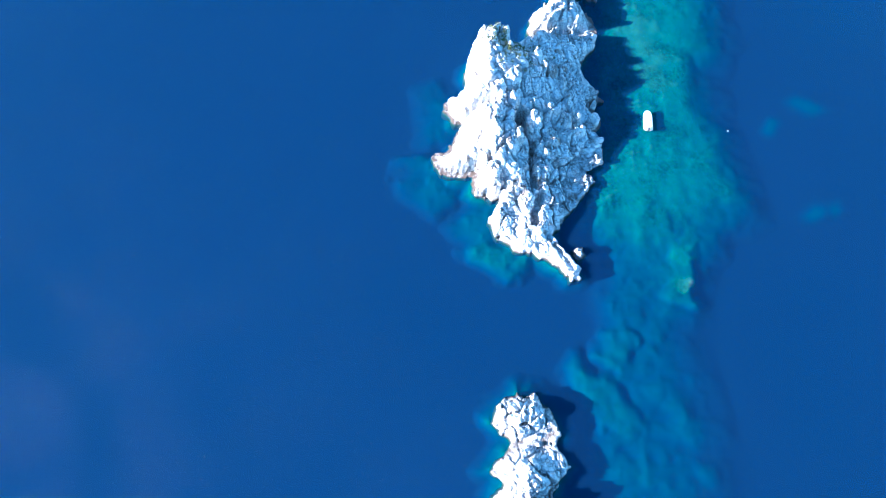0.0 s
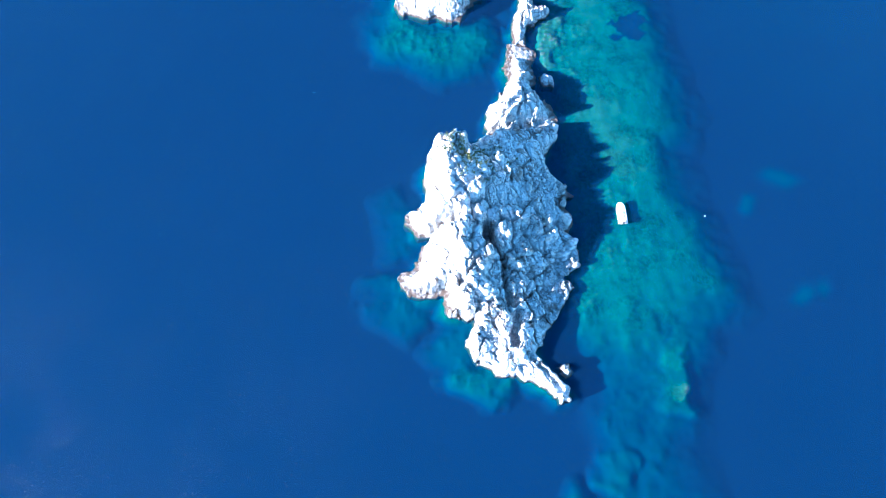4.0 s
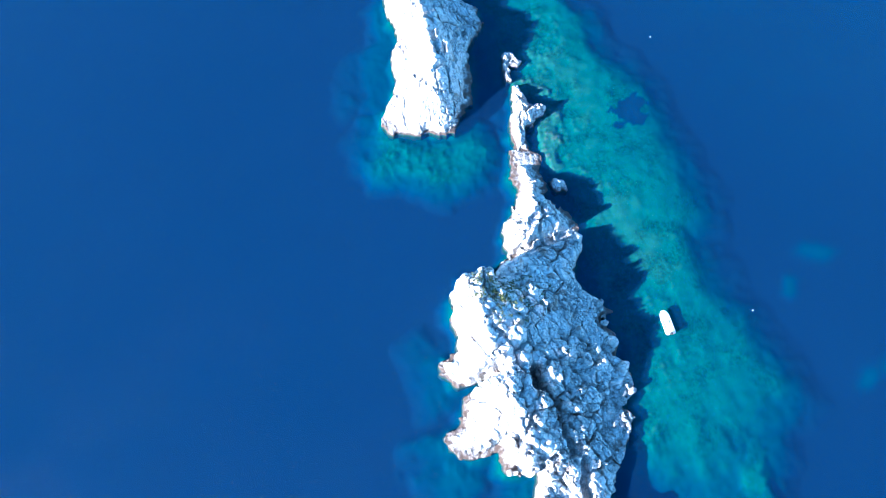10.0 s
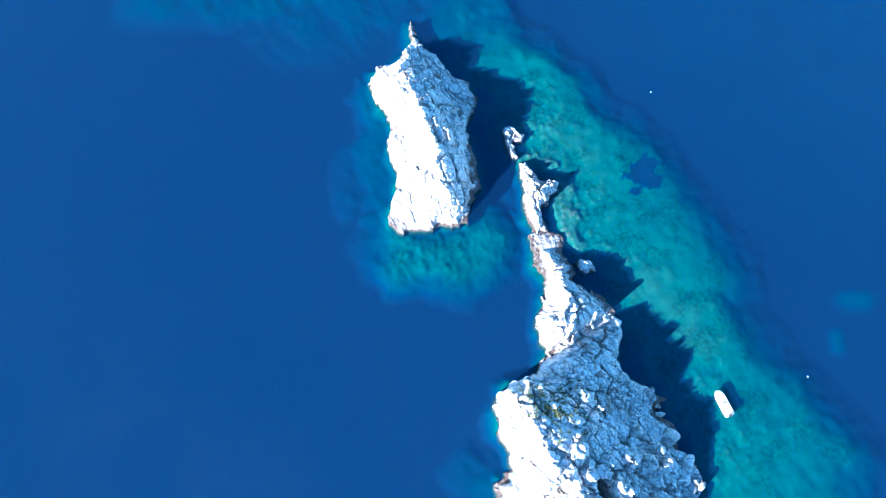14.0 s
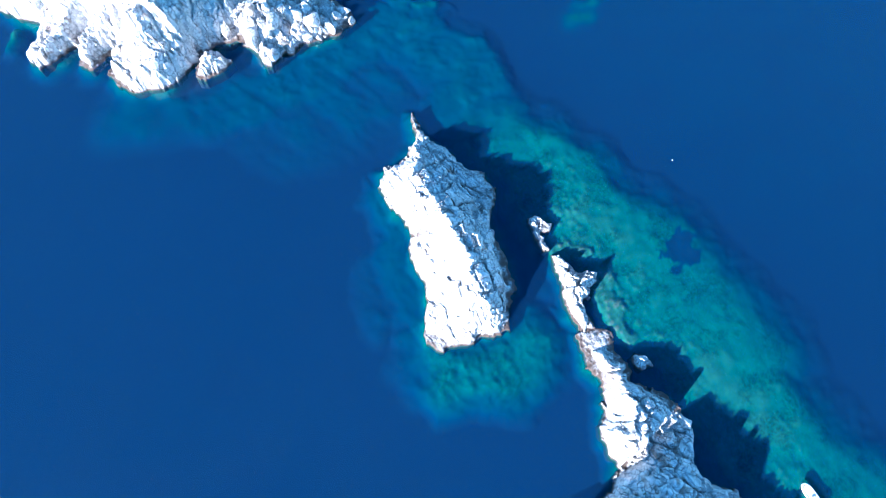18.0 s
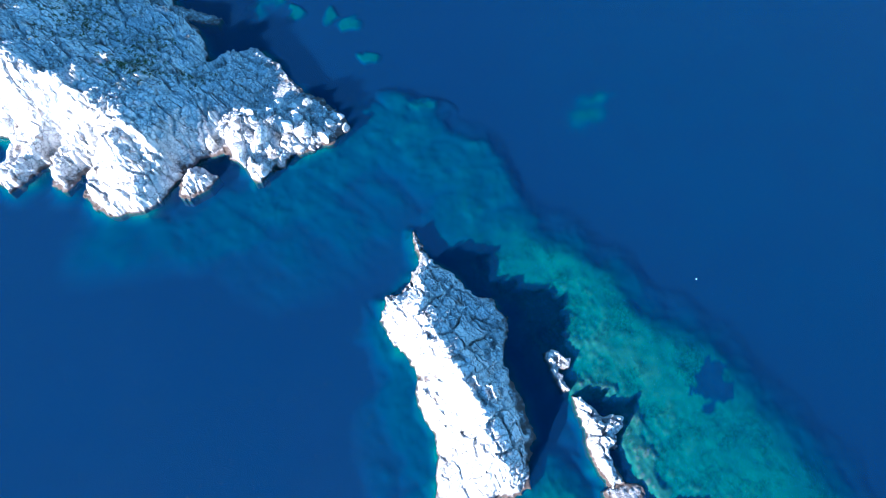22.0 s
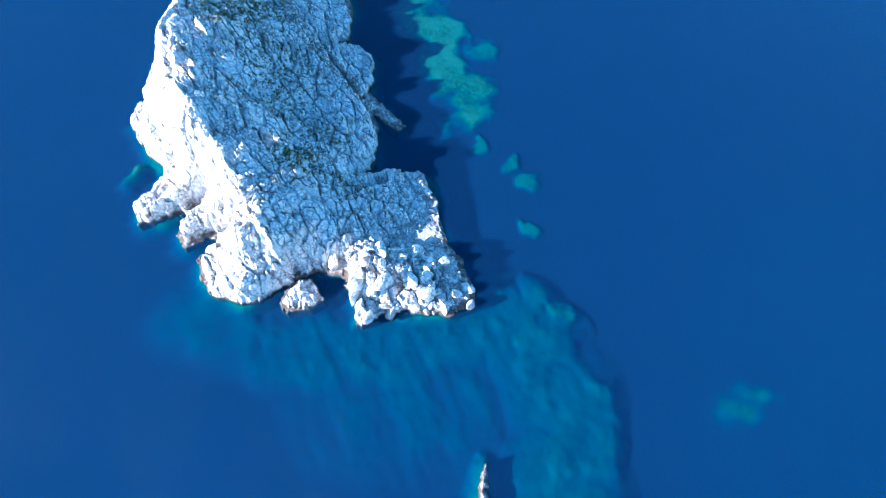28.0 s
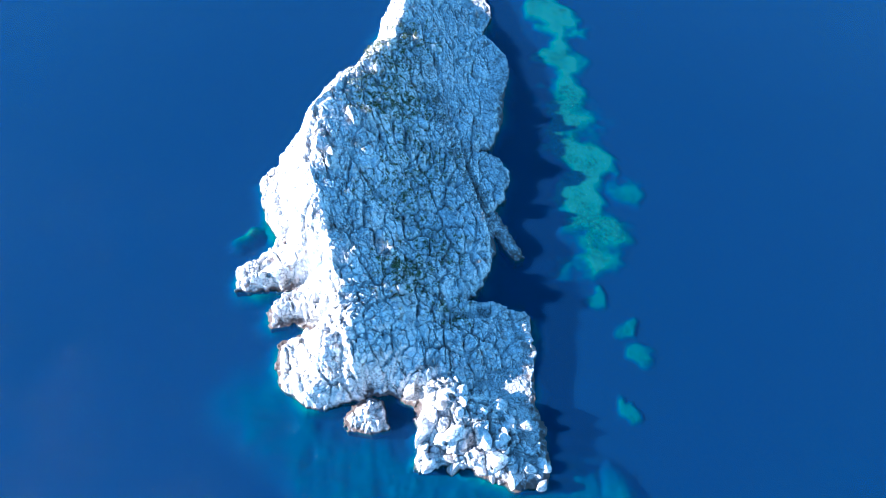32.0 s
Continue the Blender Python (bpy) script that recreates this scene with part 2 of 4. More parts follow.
def bottom():
    k = Nodes("sea_bottom")
    p = k.place()
    # shifts the depth used for colour: sand patches, seagrass, the eastern oval
    tone_shift = k.add("ShaderNodeAttribute")
    tone_shift.attribute_name = "bed_tone"
    z = k.math("ADD", k.height(p), tone_shift.outputs["Fac"])
    n1 = k.noise(p, 0.11, 5, 0.6, 0.2)
    n2 = k.noise(p, 0.9, 5, 0.7)
    n3 = k.noise(p, 2.2, 4, 0.7)
    rock = k.mix(k.maprange(n2, 0.36, 0.62), (0.085, 0.11, 0.085), (0.21, 0.21, 0.165))
    rock = k.mix(k.maprange(n3, 0.38, 0.5, 0.7, 0.0), rock, (0.04, 0.055, 0.045))
    sand = k.mix(k.maprange(n2, 0.3, 0.7), (0.19, 0.195, 0.175), (0.23, 0.23, 0.21))
    sand = k.mix(k.maprange(n3, 0.36, 0.46, 0.4, 0.0), sand, (0.09, 0.11, 0.085))
    col = k.mix(k.maprange(n1, 0.38, 0.56), rock, sand)
    # water dimming and haze by depth, painted into the bed colour
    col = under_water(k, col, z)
    return k.principled(col, 1.0, k.bump(k.math("ADD", n2, n3), 0.25, 0.2), Specular_IOR_Level=0.0)


def sea_water():
    k = Nodes("sea_water")
    p = k.place()
    m = k.add("ShaderNodeMapping", Vector=p, Rotation=(0, 0, radians(25)), Scale=(1.0, 0.55, 1.0)).outputs[0]
    swell = k.noise(m, 0.16, 3, 0.5)
    ripple = k.noise(m, 0.5, 4, 0.55)
    fine = k.noise(m, 3.2, 3, 0.6)
    h = k.math("ADD", k.math("MULTIPLY", swell, 0.6), k.math("ADD", k.math("MULTIPLY", ripple, 0.5), k.math("MULTIPLY", fine, 0.07)))
    nrm = k.bump(h, 0.19, 1.0)
    drift = k.noise(p, 0.012, 4, 0.55)
    deep = k.mix(k.maprange(drift, 0.35, 0.65), WATER_A, WATER_B)
    scatter = k.add("ShaderNodeBsdfDiffuse", Color=deep)
    clear = k.add("ShaderNodeBsdfTransparent", Color=(0.80, 0.97, 1.0, 1))
    body = k.add("ShaderNodeMixShader")
    k.put(body, 0, WATER_VEIL)
    k.put(body, 1, clear.outputs[0])
    k.put(body, 2, scatter.outputs[0])
    gloss = k.add("ShaderNodeBsdfGlossy", Color=(1, 1, 1, 1), Roughness=0.05, Normal=nrm)
    fres = k.add("ShaderNodeFresnel", IOR=1.33, Normal=nrm)
    top = k.add("ShaderNodeMixShader")
    k.put(top, 0, fres.outputs[0])
    k.put(top, 1, body.outputs[0])
    k.put(top, 2, gloss.outputs[0])
    return k.finish(top.outputs[0])


def plain(name, color, rough=0.5, grain=20.0, amount=0.15, **more):
    k = Nodes(name)
    p = k.place()
    n = k.noise(p, grain, 4, 0.6)
    col = k.mix(k.maprange(n, 0.3, 0.7, 0.0, amount), color, tuple(c * 0.55 for c in color))
    return k.principled(col, rough, k.bump(n, 0.15, 0.02), **more)


def scrub_leaf():
    k = Nodes("scrub_leaf")
    r = k.tree.nodes.new("ShaderNodeNewGeometry").outputs["Random Per Island"]
    return k.principled(k.ramp(r, [(0.0, (0.07, 0.10, 0.035)), (0.5, (0.12, 0.14, 0.06)), (1.0, (0.20, 0.19, 0.10))]), 0.9, None, Specular_IOR_Level=0.1)


ROCK, BOTTOM, WATER, LEAF = limestone(), bottom(), sea_water(), scrub_leaf()

# ---------------------------------------------------------------- plan of the coasts (x east, y north)
COAST_A = [(46.4, 115.7), (46.6, 106.8), (41.9, 102.0), (41.0, 97.7), (45.2, 91.2), (46.3, 87.8), (43.4, 86.5), (45.3, 79.8), (43.3, 76.1), (45.2, 71.9), (44.1, 67.6),
           (40.9, 65.0), (43.4, 61.7), (37.4, 56.0), (32.7, 51.1), (30.2, 46.0), (33.8, 40.1), (36.5, 33.4), (33.4, 32.7), (30.2, 36.0), (26.6, 38.7), (19.5, 41.5),
           (15.2, 44.7), (12.0, 50.0), (14.7, 56.4), (8.6, 56.6), (6.6, 59.0), (7.8, 63.2), (1.1, 63.8), (-3.2, 66.4), (-3.5, 69.8), (0.6, 71.5), (3.6, 77.1),
           (10.3, 80.4), (1.8, 80.5), (-0.6, 84.7), (0.0, 87.8), (5.2, 88.7), (7.0, 92.5), (5.8, 97), (7.2, 102.8), (13, 106.8), (21.4, 106.5), (24.9, 109.5), (26.6, 117.2), (34.0, 126.8),
           (33.7, 131.5), (36.5, 140.3), (41.4, 140.2), (44.5, 136.0), (42.2, 132.0)]
COAST_A += [(43.6, 127.3), (40.9, 123.4)]
COAST_B = [(34.9, 213.1), (37.6, 205.9), (39.7, 195.2), (43.5, 192.6), (42.6, 186.3), (36.3, 179.1), (34.1, 172.4), (33.9, 166.3), (30.5, 158.4), (26.1, 155.0),
           (22.8, 149.6), (15.7, 152.6), (10.6, 152.3), (5.9, 154.7), (2.4, 158.2), (2.8, 161.2), (7.3, 166.2), (10.4, 172.1), (11.3, 180.0), (14.8, 186.5), (16.2, 192.8), (14.3, 196.8),
           (15.0, 204.1), (19.3, 209.1), (23.5, 208.3), (32.0, 213.0), (36.0, 221.4)]
COAST_C = [(40.1, 263.0), (32.5, 260.2), (23.7, 262.0), (17.0, 262.9), (6.6, 260.4), (6.3, 268.3), (3.5, 274.7), (-2.3, 276.7), (-9.6, 274.5), (-20.4, 269.4),
           (-24.1, 268.9), (-32.5, 273.3), (-36.0, 279.3), (-36.9, 284.2), (-29.7, 290.0), (-35.2, 291.6), (-40.5, 287.8), (-43.3, 293.6), (-38.8, 300.5), (-50.4, 296.9),
           (-53.9, 297.2), (-56.7, 302.4), (-49.1, 310.9), (-49.0, 316.0), (-53.6, 321.5), (-56.9, 328.5), (-61.6, 335.2), (-57.4, 341.9), (-54.1, 351.9), (-53.4, 360.0), (-50.5, 374.2),
           (-43.7, 380.0), (-40.8, 392.2), (-42.4, 405.6), (-41.1, 425.6), (-39.2, 437.7), (-28.7, 449.0), (-14.0, 450.8), (-4.5, 442.3), (-1.1, 432.4)]
COAST_C += [(-3.5, 420.6), (6.4, 412.4), (10.4, 400.5), (9.8, 389.4), (11.4, 378.5), (9.9, 367.5), (5.8, 362.8), (13.8, 360.7), (16.3, 356.2), (16.0, 344.4),
            (14.0, 339.2), (20.0, 334.4), (16.2, 331.0), (16.9, 322.8), (15.2, 311.8), (9.9, 307.3), (21.0, 308.4), (30.2, 307.0), (32.3, 298.1), (32.5, 294.1), (33.9, 281.1), (38.4, 272.8)]
COAST_D = [(11.3, -3.1), (13.6, 0.7), (17.9, 4.6), (19.7, 2.9), (22.1, 3.6), (26.5, -1.1), (29.0, -6.1), (25.7, -7.8), (29.5, -13.0), (27.9, -15.5), (25.7, -19.8),
           (26.6, -27.1), (22.7, -37.1), (15.8, -40.1), (10.4, -31.1), (10.6, -20.1), (13.0, -16.7), (10.4, -14.2), (16.1, -7.8)]
COAST_STACK = [(45.1, 173.9), (47.2, 173.7), (49.6, 168.9), (48.0, 167.4), (45.6, 168.2), (44.7, 162.9), (43.0, 163.3), (43.0, 167.2)]
COAST_RIDGE = [(44.2, 161.3), (42.4, 156.6), (39.6, 149.7), (38.2, 144.9), (37.4, 138.5), (42, 138.8), (43.4, 146.2), (46.2, 145.2), (46.6, 148.9), (49.6, 148.8), (51.0, 150.5), (49.8, 152.4), (46.8, 153.9), (46.2, 158.8)]
COAST_SMALL = [(44.1, 128.1), (46.7, 128.4), (48.3, 126.4), (47.8, 123.9), (44.7, 124.3)]
COAST_KNOB = [(34.2, 41.9), (37.2, 42.5), (38.3, 40.1), (35.8, 38.9)]
COAST_RIB = [(11.5, 340.5), (14.9, 340.5), (20.4, 333.1), (25.5, 325.7), (23.0, 324.0), (20.0, 326.5), (14.5, 332.8)]
COAST_CAVE = [(-13.9, 267.6), (-12.8, 272.3), (-8.4, 275.7), (-5.1, 274.9), (-1.9, 268.2), (-5.9, 266.0), (-11.8, 265.7)]

# spot heights
TOPS_A = [(12, 99, 17), (12, 90, 17.3), (12, 83, 16.7), (15, 76, 16.2), (13, 72, 15), (14.5, 65.5, 13.7), (14, 60, 11.5), (21, 54.6, 8), (23, 47, 4.5), (25, 89.5, 12), (36, 86, 4.5), (28.5, 77, 8.5), (20.5, 66, 8.5),
          (37.6, 122, 8.5), (34.5, 117.5, 11), (29, 111.5, 12.5), (30, 61.4, 6.5), (16.8, 49.8, 7), (40.6, 72.4, 3), (34.5, 36, 2.5), (45, 111, 1.2), (42, 105, 4), (35, 103, 7), (3, 85, 6), (-1, 67.5, 0.9),
          (39, 135, 1.2), (43, 63, 1.5), (18, 42.5, 0.8), (44, 83, 1.6), (28, 50, 4), (5, 72, 9)]
TOPS_B = [(27, 200, 10), (20, 200, 10), (18, 206, 5), (20.7, 181, 15.5), (20.6, 174.4, 15.5), (22.2, 170.5, 14), (19.5, 158, 9.5), (23, 190, 13), (31, 192.8, 5), (31, 184, 5.5), (40, 190, 2), (33, 172, 2.5), (29, 168, 6),
          (14, 157, 5.5), (35.5, 219, 0.5), (4, 160, 0.5), (22, 152, 1.2), (28, 158, 2.2)]
TOPS_C = [(-1, 278, 13.5), (-9.8, 278, 18.5), (-16, 284, 24), (-20.7, 296, 26.5), (-26, 304, 26.5), (-36, 312, 25), (-36.5, 320, 27), (-41, 332, 27.5), (-44, 345, 27), (-38, 354, 27.5), (-33, 369, 26), (-29, 389, 21), (-32, 410, 18),
          (-25, 313, 20.5), (-24, 321, 20.5), (-24, 330, 19.5), (-10.5, 318, 13), (-8.6, 326, 10.5), (-8.8, 294, 18.5), (-19, 347, 16.5), (-1, 343, 8), (4.3, 331, 8), (8, 312, 8), (8.8, 293, 7)]
TOPS_C += [(-2, 285, 13.5), (4, 288, 10.5), (13.3, 280, 11), (7, 273, 10), (20, 274, 7.5), (29, 271, 4), (26, 285, 3.2), (-18, 370, 14), (-5, 365, 8), (3, 377, 3), (-12, 389, 10), (-5, 390, 5), (-15, 424, 5), (24, 300, 1.8), (31, 298, 1.2), (11, 348, 3.5),
           (-49, 300, 5), (-40, 292.5, 6), (-30, 279, 9), (-55, 331, 6), (-50, 345, 14), (36, 266, 1.8), (10, 265, 4), (-45, 315, 9), (-38, 306, 13)]
TOPS_D = [(16, -1, 8), (22.5, 0, 5), (21, -7, 1.2), (19, -14, 5), (26.5, -13, 2.5), (13, -14, 1), (19, -29, 6)]

# the western crests, south to north
CREST_A = [(40, 30), (27, 50), (20.7, 57.6), (14, 64.1), (15.4, 68.6), (13.5, 72.7), (14.8, 77.4), (11.8, 84.2), (12.4, 93.6), (14.2, 102), (16.1, 105.8), (27.4, 110.2), (34.5, 116.8), (37.3, 123.9), (45, 130)]
CREST_B = [(40, 149), (18.4, 157), (21, 162.1), (22.6, 177), (22.4, 183.7), (20.6, 197.1), (28.4, 200.2), (30, 212)]
CREST_C = [(34, 262), (8, 270), (-6.7, 272.7), (-13.9, 278.4), (-18.7, 287.9), (-19.9, 296.9), (-28.4, 310.4), (-31.9, 319.1), (-41.3, 333), (-42.1, 347), (-37.1, 364.3), (-29.5, 384.7), (-29.7, 405.3), (-30, 450)]

# gullies: line, half width, depth
GULLIES_A = [([(20.8, 78), (20.6, 75.2)], 1.3, 14.0), ([(21, 74), (24.1, 70.4), (23.6, 62.6), (24, 58.4)], 0.8, 4.0),
             ([(14.4, 56.5), (21.1, 57.6), (26.9, 58.1), (30.3, 61.1), (36.3, 62.4)], 0.3, 2.0), ([(25.8, 55.7), (24.1, 51.8), (24, 48.5)], 1.0, 4.5),
             ([(39.6, 69.5), (39.6, 66.5)], 1.6, 2.6), ([(10, 80.4), (13.5, 81)], 1.0, 3.0), ([(27, 46), (31.5, 41), (34, 36)], 0.6, 1.4)]
GULLIES_B = [([(31, 207), (38, 196)], 0.3, 1.0), ([(27, 201), (40, 184)], 0.3, 1.0), ([(36, 184), (35, 182)], 0.7, 2.0), ([(32.5, 182), (31.5, 180.5)], 0.7, 1.6), ([(16, 163), (18, 166)], 0.4, 0.9)]
GULLIES_C = [([(17, 304.1), (10.2, 301), (5.9, 298.4)], 1.3, 3.0), ([(-18.1, 394.2), (-9, 378), (-3, 366.9), (4, 350)], 0.5, 0.9), ([(2, 354), (9.7, 340.7), (13.5, 332.8), (16, 327)], 0.7, 3.0), ([(-22.1, 329.7), (-12.2, 323.4), (-0.7, 324.6)], 0.5, 1.4),
             ([(4, 272), (2, 278)], 1.8, 7.0), ([(2, 278), (4, 284), (7, 290)], 0.4, 1.5), ([(-39, 301), (-30, 306)], 2.2, 6.0), ([(-30, 290), (-24, 293)], 1.5, 5.0), ([(-49, 313), (-40, 317)], 1.5, 3.0), ([(-57, 340), (-48, 338)], 1.4, 3.0)]


def gx_slope(z, step):
    """How fast the broad form falls towards the east (rises: minus)."""
    g = np.gradient(z, step, axis=1)
    return -g


def shade_hollow(X, Y, z, step, sag, crest, proud, open_to, seed):
    """Sink the ground east of the western crest below the sun line, into shade."""
    fall = math.tan(SUN_UP)
    ny, nx = z.shape
    stay = np.zeros(z.shape)
    for px, py, r in open_to:
        stay = np.maximum(stay, smooth(r * 1.2, r * 0.7, np.hypot(X - px, Y - py)))
    east = X - np.interp(Y, [c[1] for c in crest], [c[0] for c in crest]) + 2 * fbm(X * 0.2, Y * 0.2, 3, seed + 97)
    sunk = (1 - stay) * smooth(-0.3, 1.2, east)
    cy, cx = np.array([c[1] for c in crest]), np.array([c[0] for c in crest])
    slant = np.abs(np.interp(Y[:, 0] + 1.5, cy, cx) - np.interp(Y[:, 0] - 1.5, cy, cx)) / 3
    low, line = z.copy(), np.full(z.shape, -50.0)
    rows, run = np.arange(ny, dtype=float), np.full(ny, -50.0)
    for j in range(nx):
        run = np.interp(rows - 0.194, rows, run) - fall * step / 0.98
        # the crest has no notches that let the sun through
        near = np.maximum.reduce([np.roll(run, k) for k in range(-18, 19, 3)]) - 1.2
        rim = smooth(-0.8, 0.2, east[:, j]) * smooth(3.6, 2.6, east[:, j]) * smooth(2.0, 3.5, z[:, j]) * (1 - stay[:, j]) * smooth(2.2, 1.2, slant)
        low[:, j] += rim * np.clip(near - low[:, j], 0, 4)
        run = np.where(rim > 0.5, np.maximum(run, low[:, j]), run)
        line[:, j] = run
        g = z[:, j] - run
        low[:, j] -= sunk[:, j] * smooth(7.0, 4.0, g) * np.maximum(g + sag, 0)
        low[:, j] = np.maximum(low[:, j], np.minimum(z[:, j], 0.8))
        run = np.maximum(run, low[:, j])
    # patches shaped to rise above the sun line and be sunlit
    for px, py, r in proud:
        g = np.hypot((X - px) * 1.2 + 1.5 * vnoise(X * 0.5, Y * 0.5, seed + 95), Y - py + 2.0 * vnoise(X * 0.5, Y * 0.5, seed + 96))
        low = low + smooth(r * 1.15, r * 0.6, g) * np.maximum(line + 0.6 - 0.25 * (X - px) - low, 0)
    return low


def rock_relief(name, coast, tops, gullies, steep, seed, step=0.2, block=2.6, turn=0.4, wall=0.0, spine=0.0, ragged=1.5, rough=1.0, foot=0.6, sleek=0.75, stretch=0.72, jitter=0.8, shade_sag=0.0, crest=(), proud=(), open_to=(), tumble=()):
    """A fractured limestone body that rises from the sea bed inside its coast."""
    c = np.array(coast)
    lo, hi = c.min(0) - 8, c.max(0) + 8
    X, Y = np.meshgrid(np.arange(lo[0], hi[0], step), np.arange(lo[1], hi[1], step))
    d = coast_distance(coast, X, Y)
    d = d + ragged * fbm(X * 0.22, Y * 0.22, 3, seed)
    away = np.minimum(d, 0)
    d = d + 0.9 * fbm(X * 0.9, Y * 0.9, 2, seed + 3)
    top = np.maximum(spread(tops, X, Y) + 1.6 * fbm(X * 0.10, Y * 0.10, 3, seed + 7), 0.5)
    k = steep * (1.0 + 0.9 * vnoise(X * 0.12, Y * 0.12, seed + 11)) * (1 + wall * smooth(6, -6, X - spine))
    pos = np.maximum(d - foot * smooth(0.0, 0.22, vnoise(X * 0.06, Y * 0.06, seed + 51)) * (1 + 0.8 * fbm(X * 0.5, Y * 0.5, 2, seed + 52)), 0)
    z = top * np.tanh(k * pos / top)
    if shade_sag:
        west = np.interp(Y, [c[1] for c in crest], [c[0] for c in crest]) - X
        z = z - 0.33 * np.clip(west, 0, 14) * smooth(2.0, 7.0, d) * np.clip(z / 12, 0, 1)
        z = shade_hollow(X, Y, z, step, shade_sag, crest, proud, open_to, seed)
    # blocks and joints, three sizes
    cs, sn = math.cos(turn), math.sin(turn)
    U, V = X * cs + Y * sn, (Y * cs - X * sn) * stretch
    U = U + 1.6 * fbm(X * 0.11, Y * 0.11, 2, seed + 21) + 0.35 * fbm(X * 0.8, Y * 0.8, 2, seed + 23)
    V = V + 1.6 * fbm(X * 0.11 + 40, Y * 0.11, 2, seed + 22) + 0.35 * fbm(X * 0.8, Y * 0.8 + 30, 2, seed + 24)
    on = smooth(-0.5, 2.5, d) * np.clip(top / 4, 0.35, 1)
    rugged = 0.8 + 1.3 * smooth(0.05, 0.4, vnoise(X * 0.09, Y * 0.09, seed + 77)) + 0.8 * smooth(5, 1, d)
    if shade_sag:
        rugged = rugged * (1 - 0.8 * smooth(8.0, 1.0, np.abs(west)))
    lit = smooth(0.1, -0.2, gx_slope(z, step))
    calm, even = rugged * (1 - sleek * lit), 1 - 0.72 * sleek * lit
    for size, lift, tilt, puff, cut, width, share in ((block * 2.3, 0.9, 1.0, 0.2, 2.0, 0.34, 0.0), (block, 0.42, 1.0, 0.12, 1.0, 0.20, 0.0), (block * 0.42, 0.18, 0.6, 0.06, 0.45, 0.14, 0.1)):
        edge, own, ox, oy = cells(U / size, V / size, seed + int(size * 10), jitter)
        lean = (own * 97.0) % 1.0 - 0.5, (own * 31.0) % 1.0 - 0.5
        gap = smooth(share - 0.2, share + 0.1, vnoise(X * 0.16, Y * 0.16, seed + 81 + int(size)) + 0.12)
        side = edge * size * 0.5
        much = 0.18 + 1.05 * smooth(-0.22, 0.22, fbm(X * 0.13, Y * 0.13, 3, seed + 61 + int(size * 7)))
        calm_here = calm * (much if size < block * 2 else 1.0)
        z += on * calm_here * rough * (lift * (own - 0.5) + tilt * (ox * lean[0] + oy * lean[1]) + puff * (smooth(0, 0.42 * size * 0.5, side) - 0.8))
        z -= on * even * cut * (0.2 + 0.8 * gap) * (1 - smooth(0.25 * width, width, side))
    for px, py, r in tumble:
        there = smooth(r * 1.1, r * 0.7, np.hypot(X - px, Y - py)) * smooth(0, 2, d)
        edge, own, ox, oy = cells(U / 4.4, V / 3.6, seed + 88)
        z += there * (2.4 * (own - 0.6) + 2.4 * (ox * ((own * 97.0) % 1.0 - 0.7) + oy * ((own * 31.0) % 1.0 - 0.5)) - 1.8 * (1 - smooth(0.0, 0.14, edge)))
    z += on * (0.12 + 0.08 * calm) * fbm(X * 1.1, Y * 1.1, 3, seed + 31)
    for line, w, deep in gullies:
        g = line_distance(line, X + 0.5 * vnoise(X * 0.8, Y * 0.8, 3), Y + 0.5 * vnoise(X * 0.8, Y * 0.8, 4))
        z -= deep * (1 - smooth(w * 0.5, w * 1.7, g)) * smooth(0, 3, d)
    z = np.where(d > 0, np.maximum(z, np.minimum(0.2 * d + 0.02 + 0.5 * np.maximum(fbm(X * 1.3, Y * 1.3, 2, seed + 53), -0.02), 0.9)), 9.0 * away - 0.15)
    # ragged cliffs
    sx = fbm(X * 0.8 + z * 0.7, Y * 0.8, 2, seed + 41) * 0.7 * on
    sy = fbm(X * 0.8, Y * 0.8 + z * 0.7, 2, seed + 42) * 0.7 * on
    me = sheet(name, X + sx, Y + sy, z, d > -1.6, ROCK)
    return me, (X, Y, z, d)


def islet(name, label, *args, **more):
    base = tagged(new(name), label, "rock islet", "limestone islets", "")
    me, field = rock_relief("rock_mass", *args, **more)
    ob = new("rock_mass", me)
    ob.parent = base
    return base, field


# ---------------------------------------------------------------- sea and sea bed
def axis(lo, hi, step, far):
    inner = np.arange(lo, hi + step, step)
    out = np.array([0.5, 1.2, 2.2, 4, 7, 12, 20, 35, 60, 100])
    out = out / out[-1] * (far)
    return np.concatenate([lo - out[::-1], inner, hi + out])


REEF = [(50, 232), (58, 226), (66, 210), (74, 195), (79, 184), (76.5, 172), (81, 160), (87, 146), (85.5, 132), (86, 118), (85.5, 108), (79, 101), (79.5, 92), (80.5, 80), (86, 66), (86.5, 54), (76, 50), (73, 41), (67, 30), (62, 19), (63, 11), (68, 0), (66, -12), (60, -45),
        (34, -45), (37, -9), (36, 2), (40, 9), (46, 14), (46, 24), (43, 32), (47, 42), (38, 52), (41, 69), (44, 81), (46, 93), (47, 107), (45, 121), (44, 131), (44, 147), (46, 158), (45, 170), (46, 179), (43, 189), (40, 200), (40, 218)]
SAND_SPIT = [(58.7, 260.7), (60.3, 248.5), (61.9, 235.4), (57.6, 219.7), (54.7, 210.2)]
NORTH_SAND = [(18, 448), (24, 436), (28, 416), (34, 398), (39, 388), (38, 372), (38, 358), (44, 343), (47, 330)]
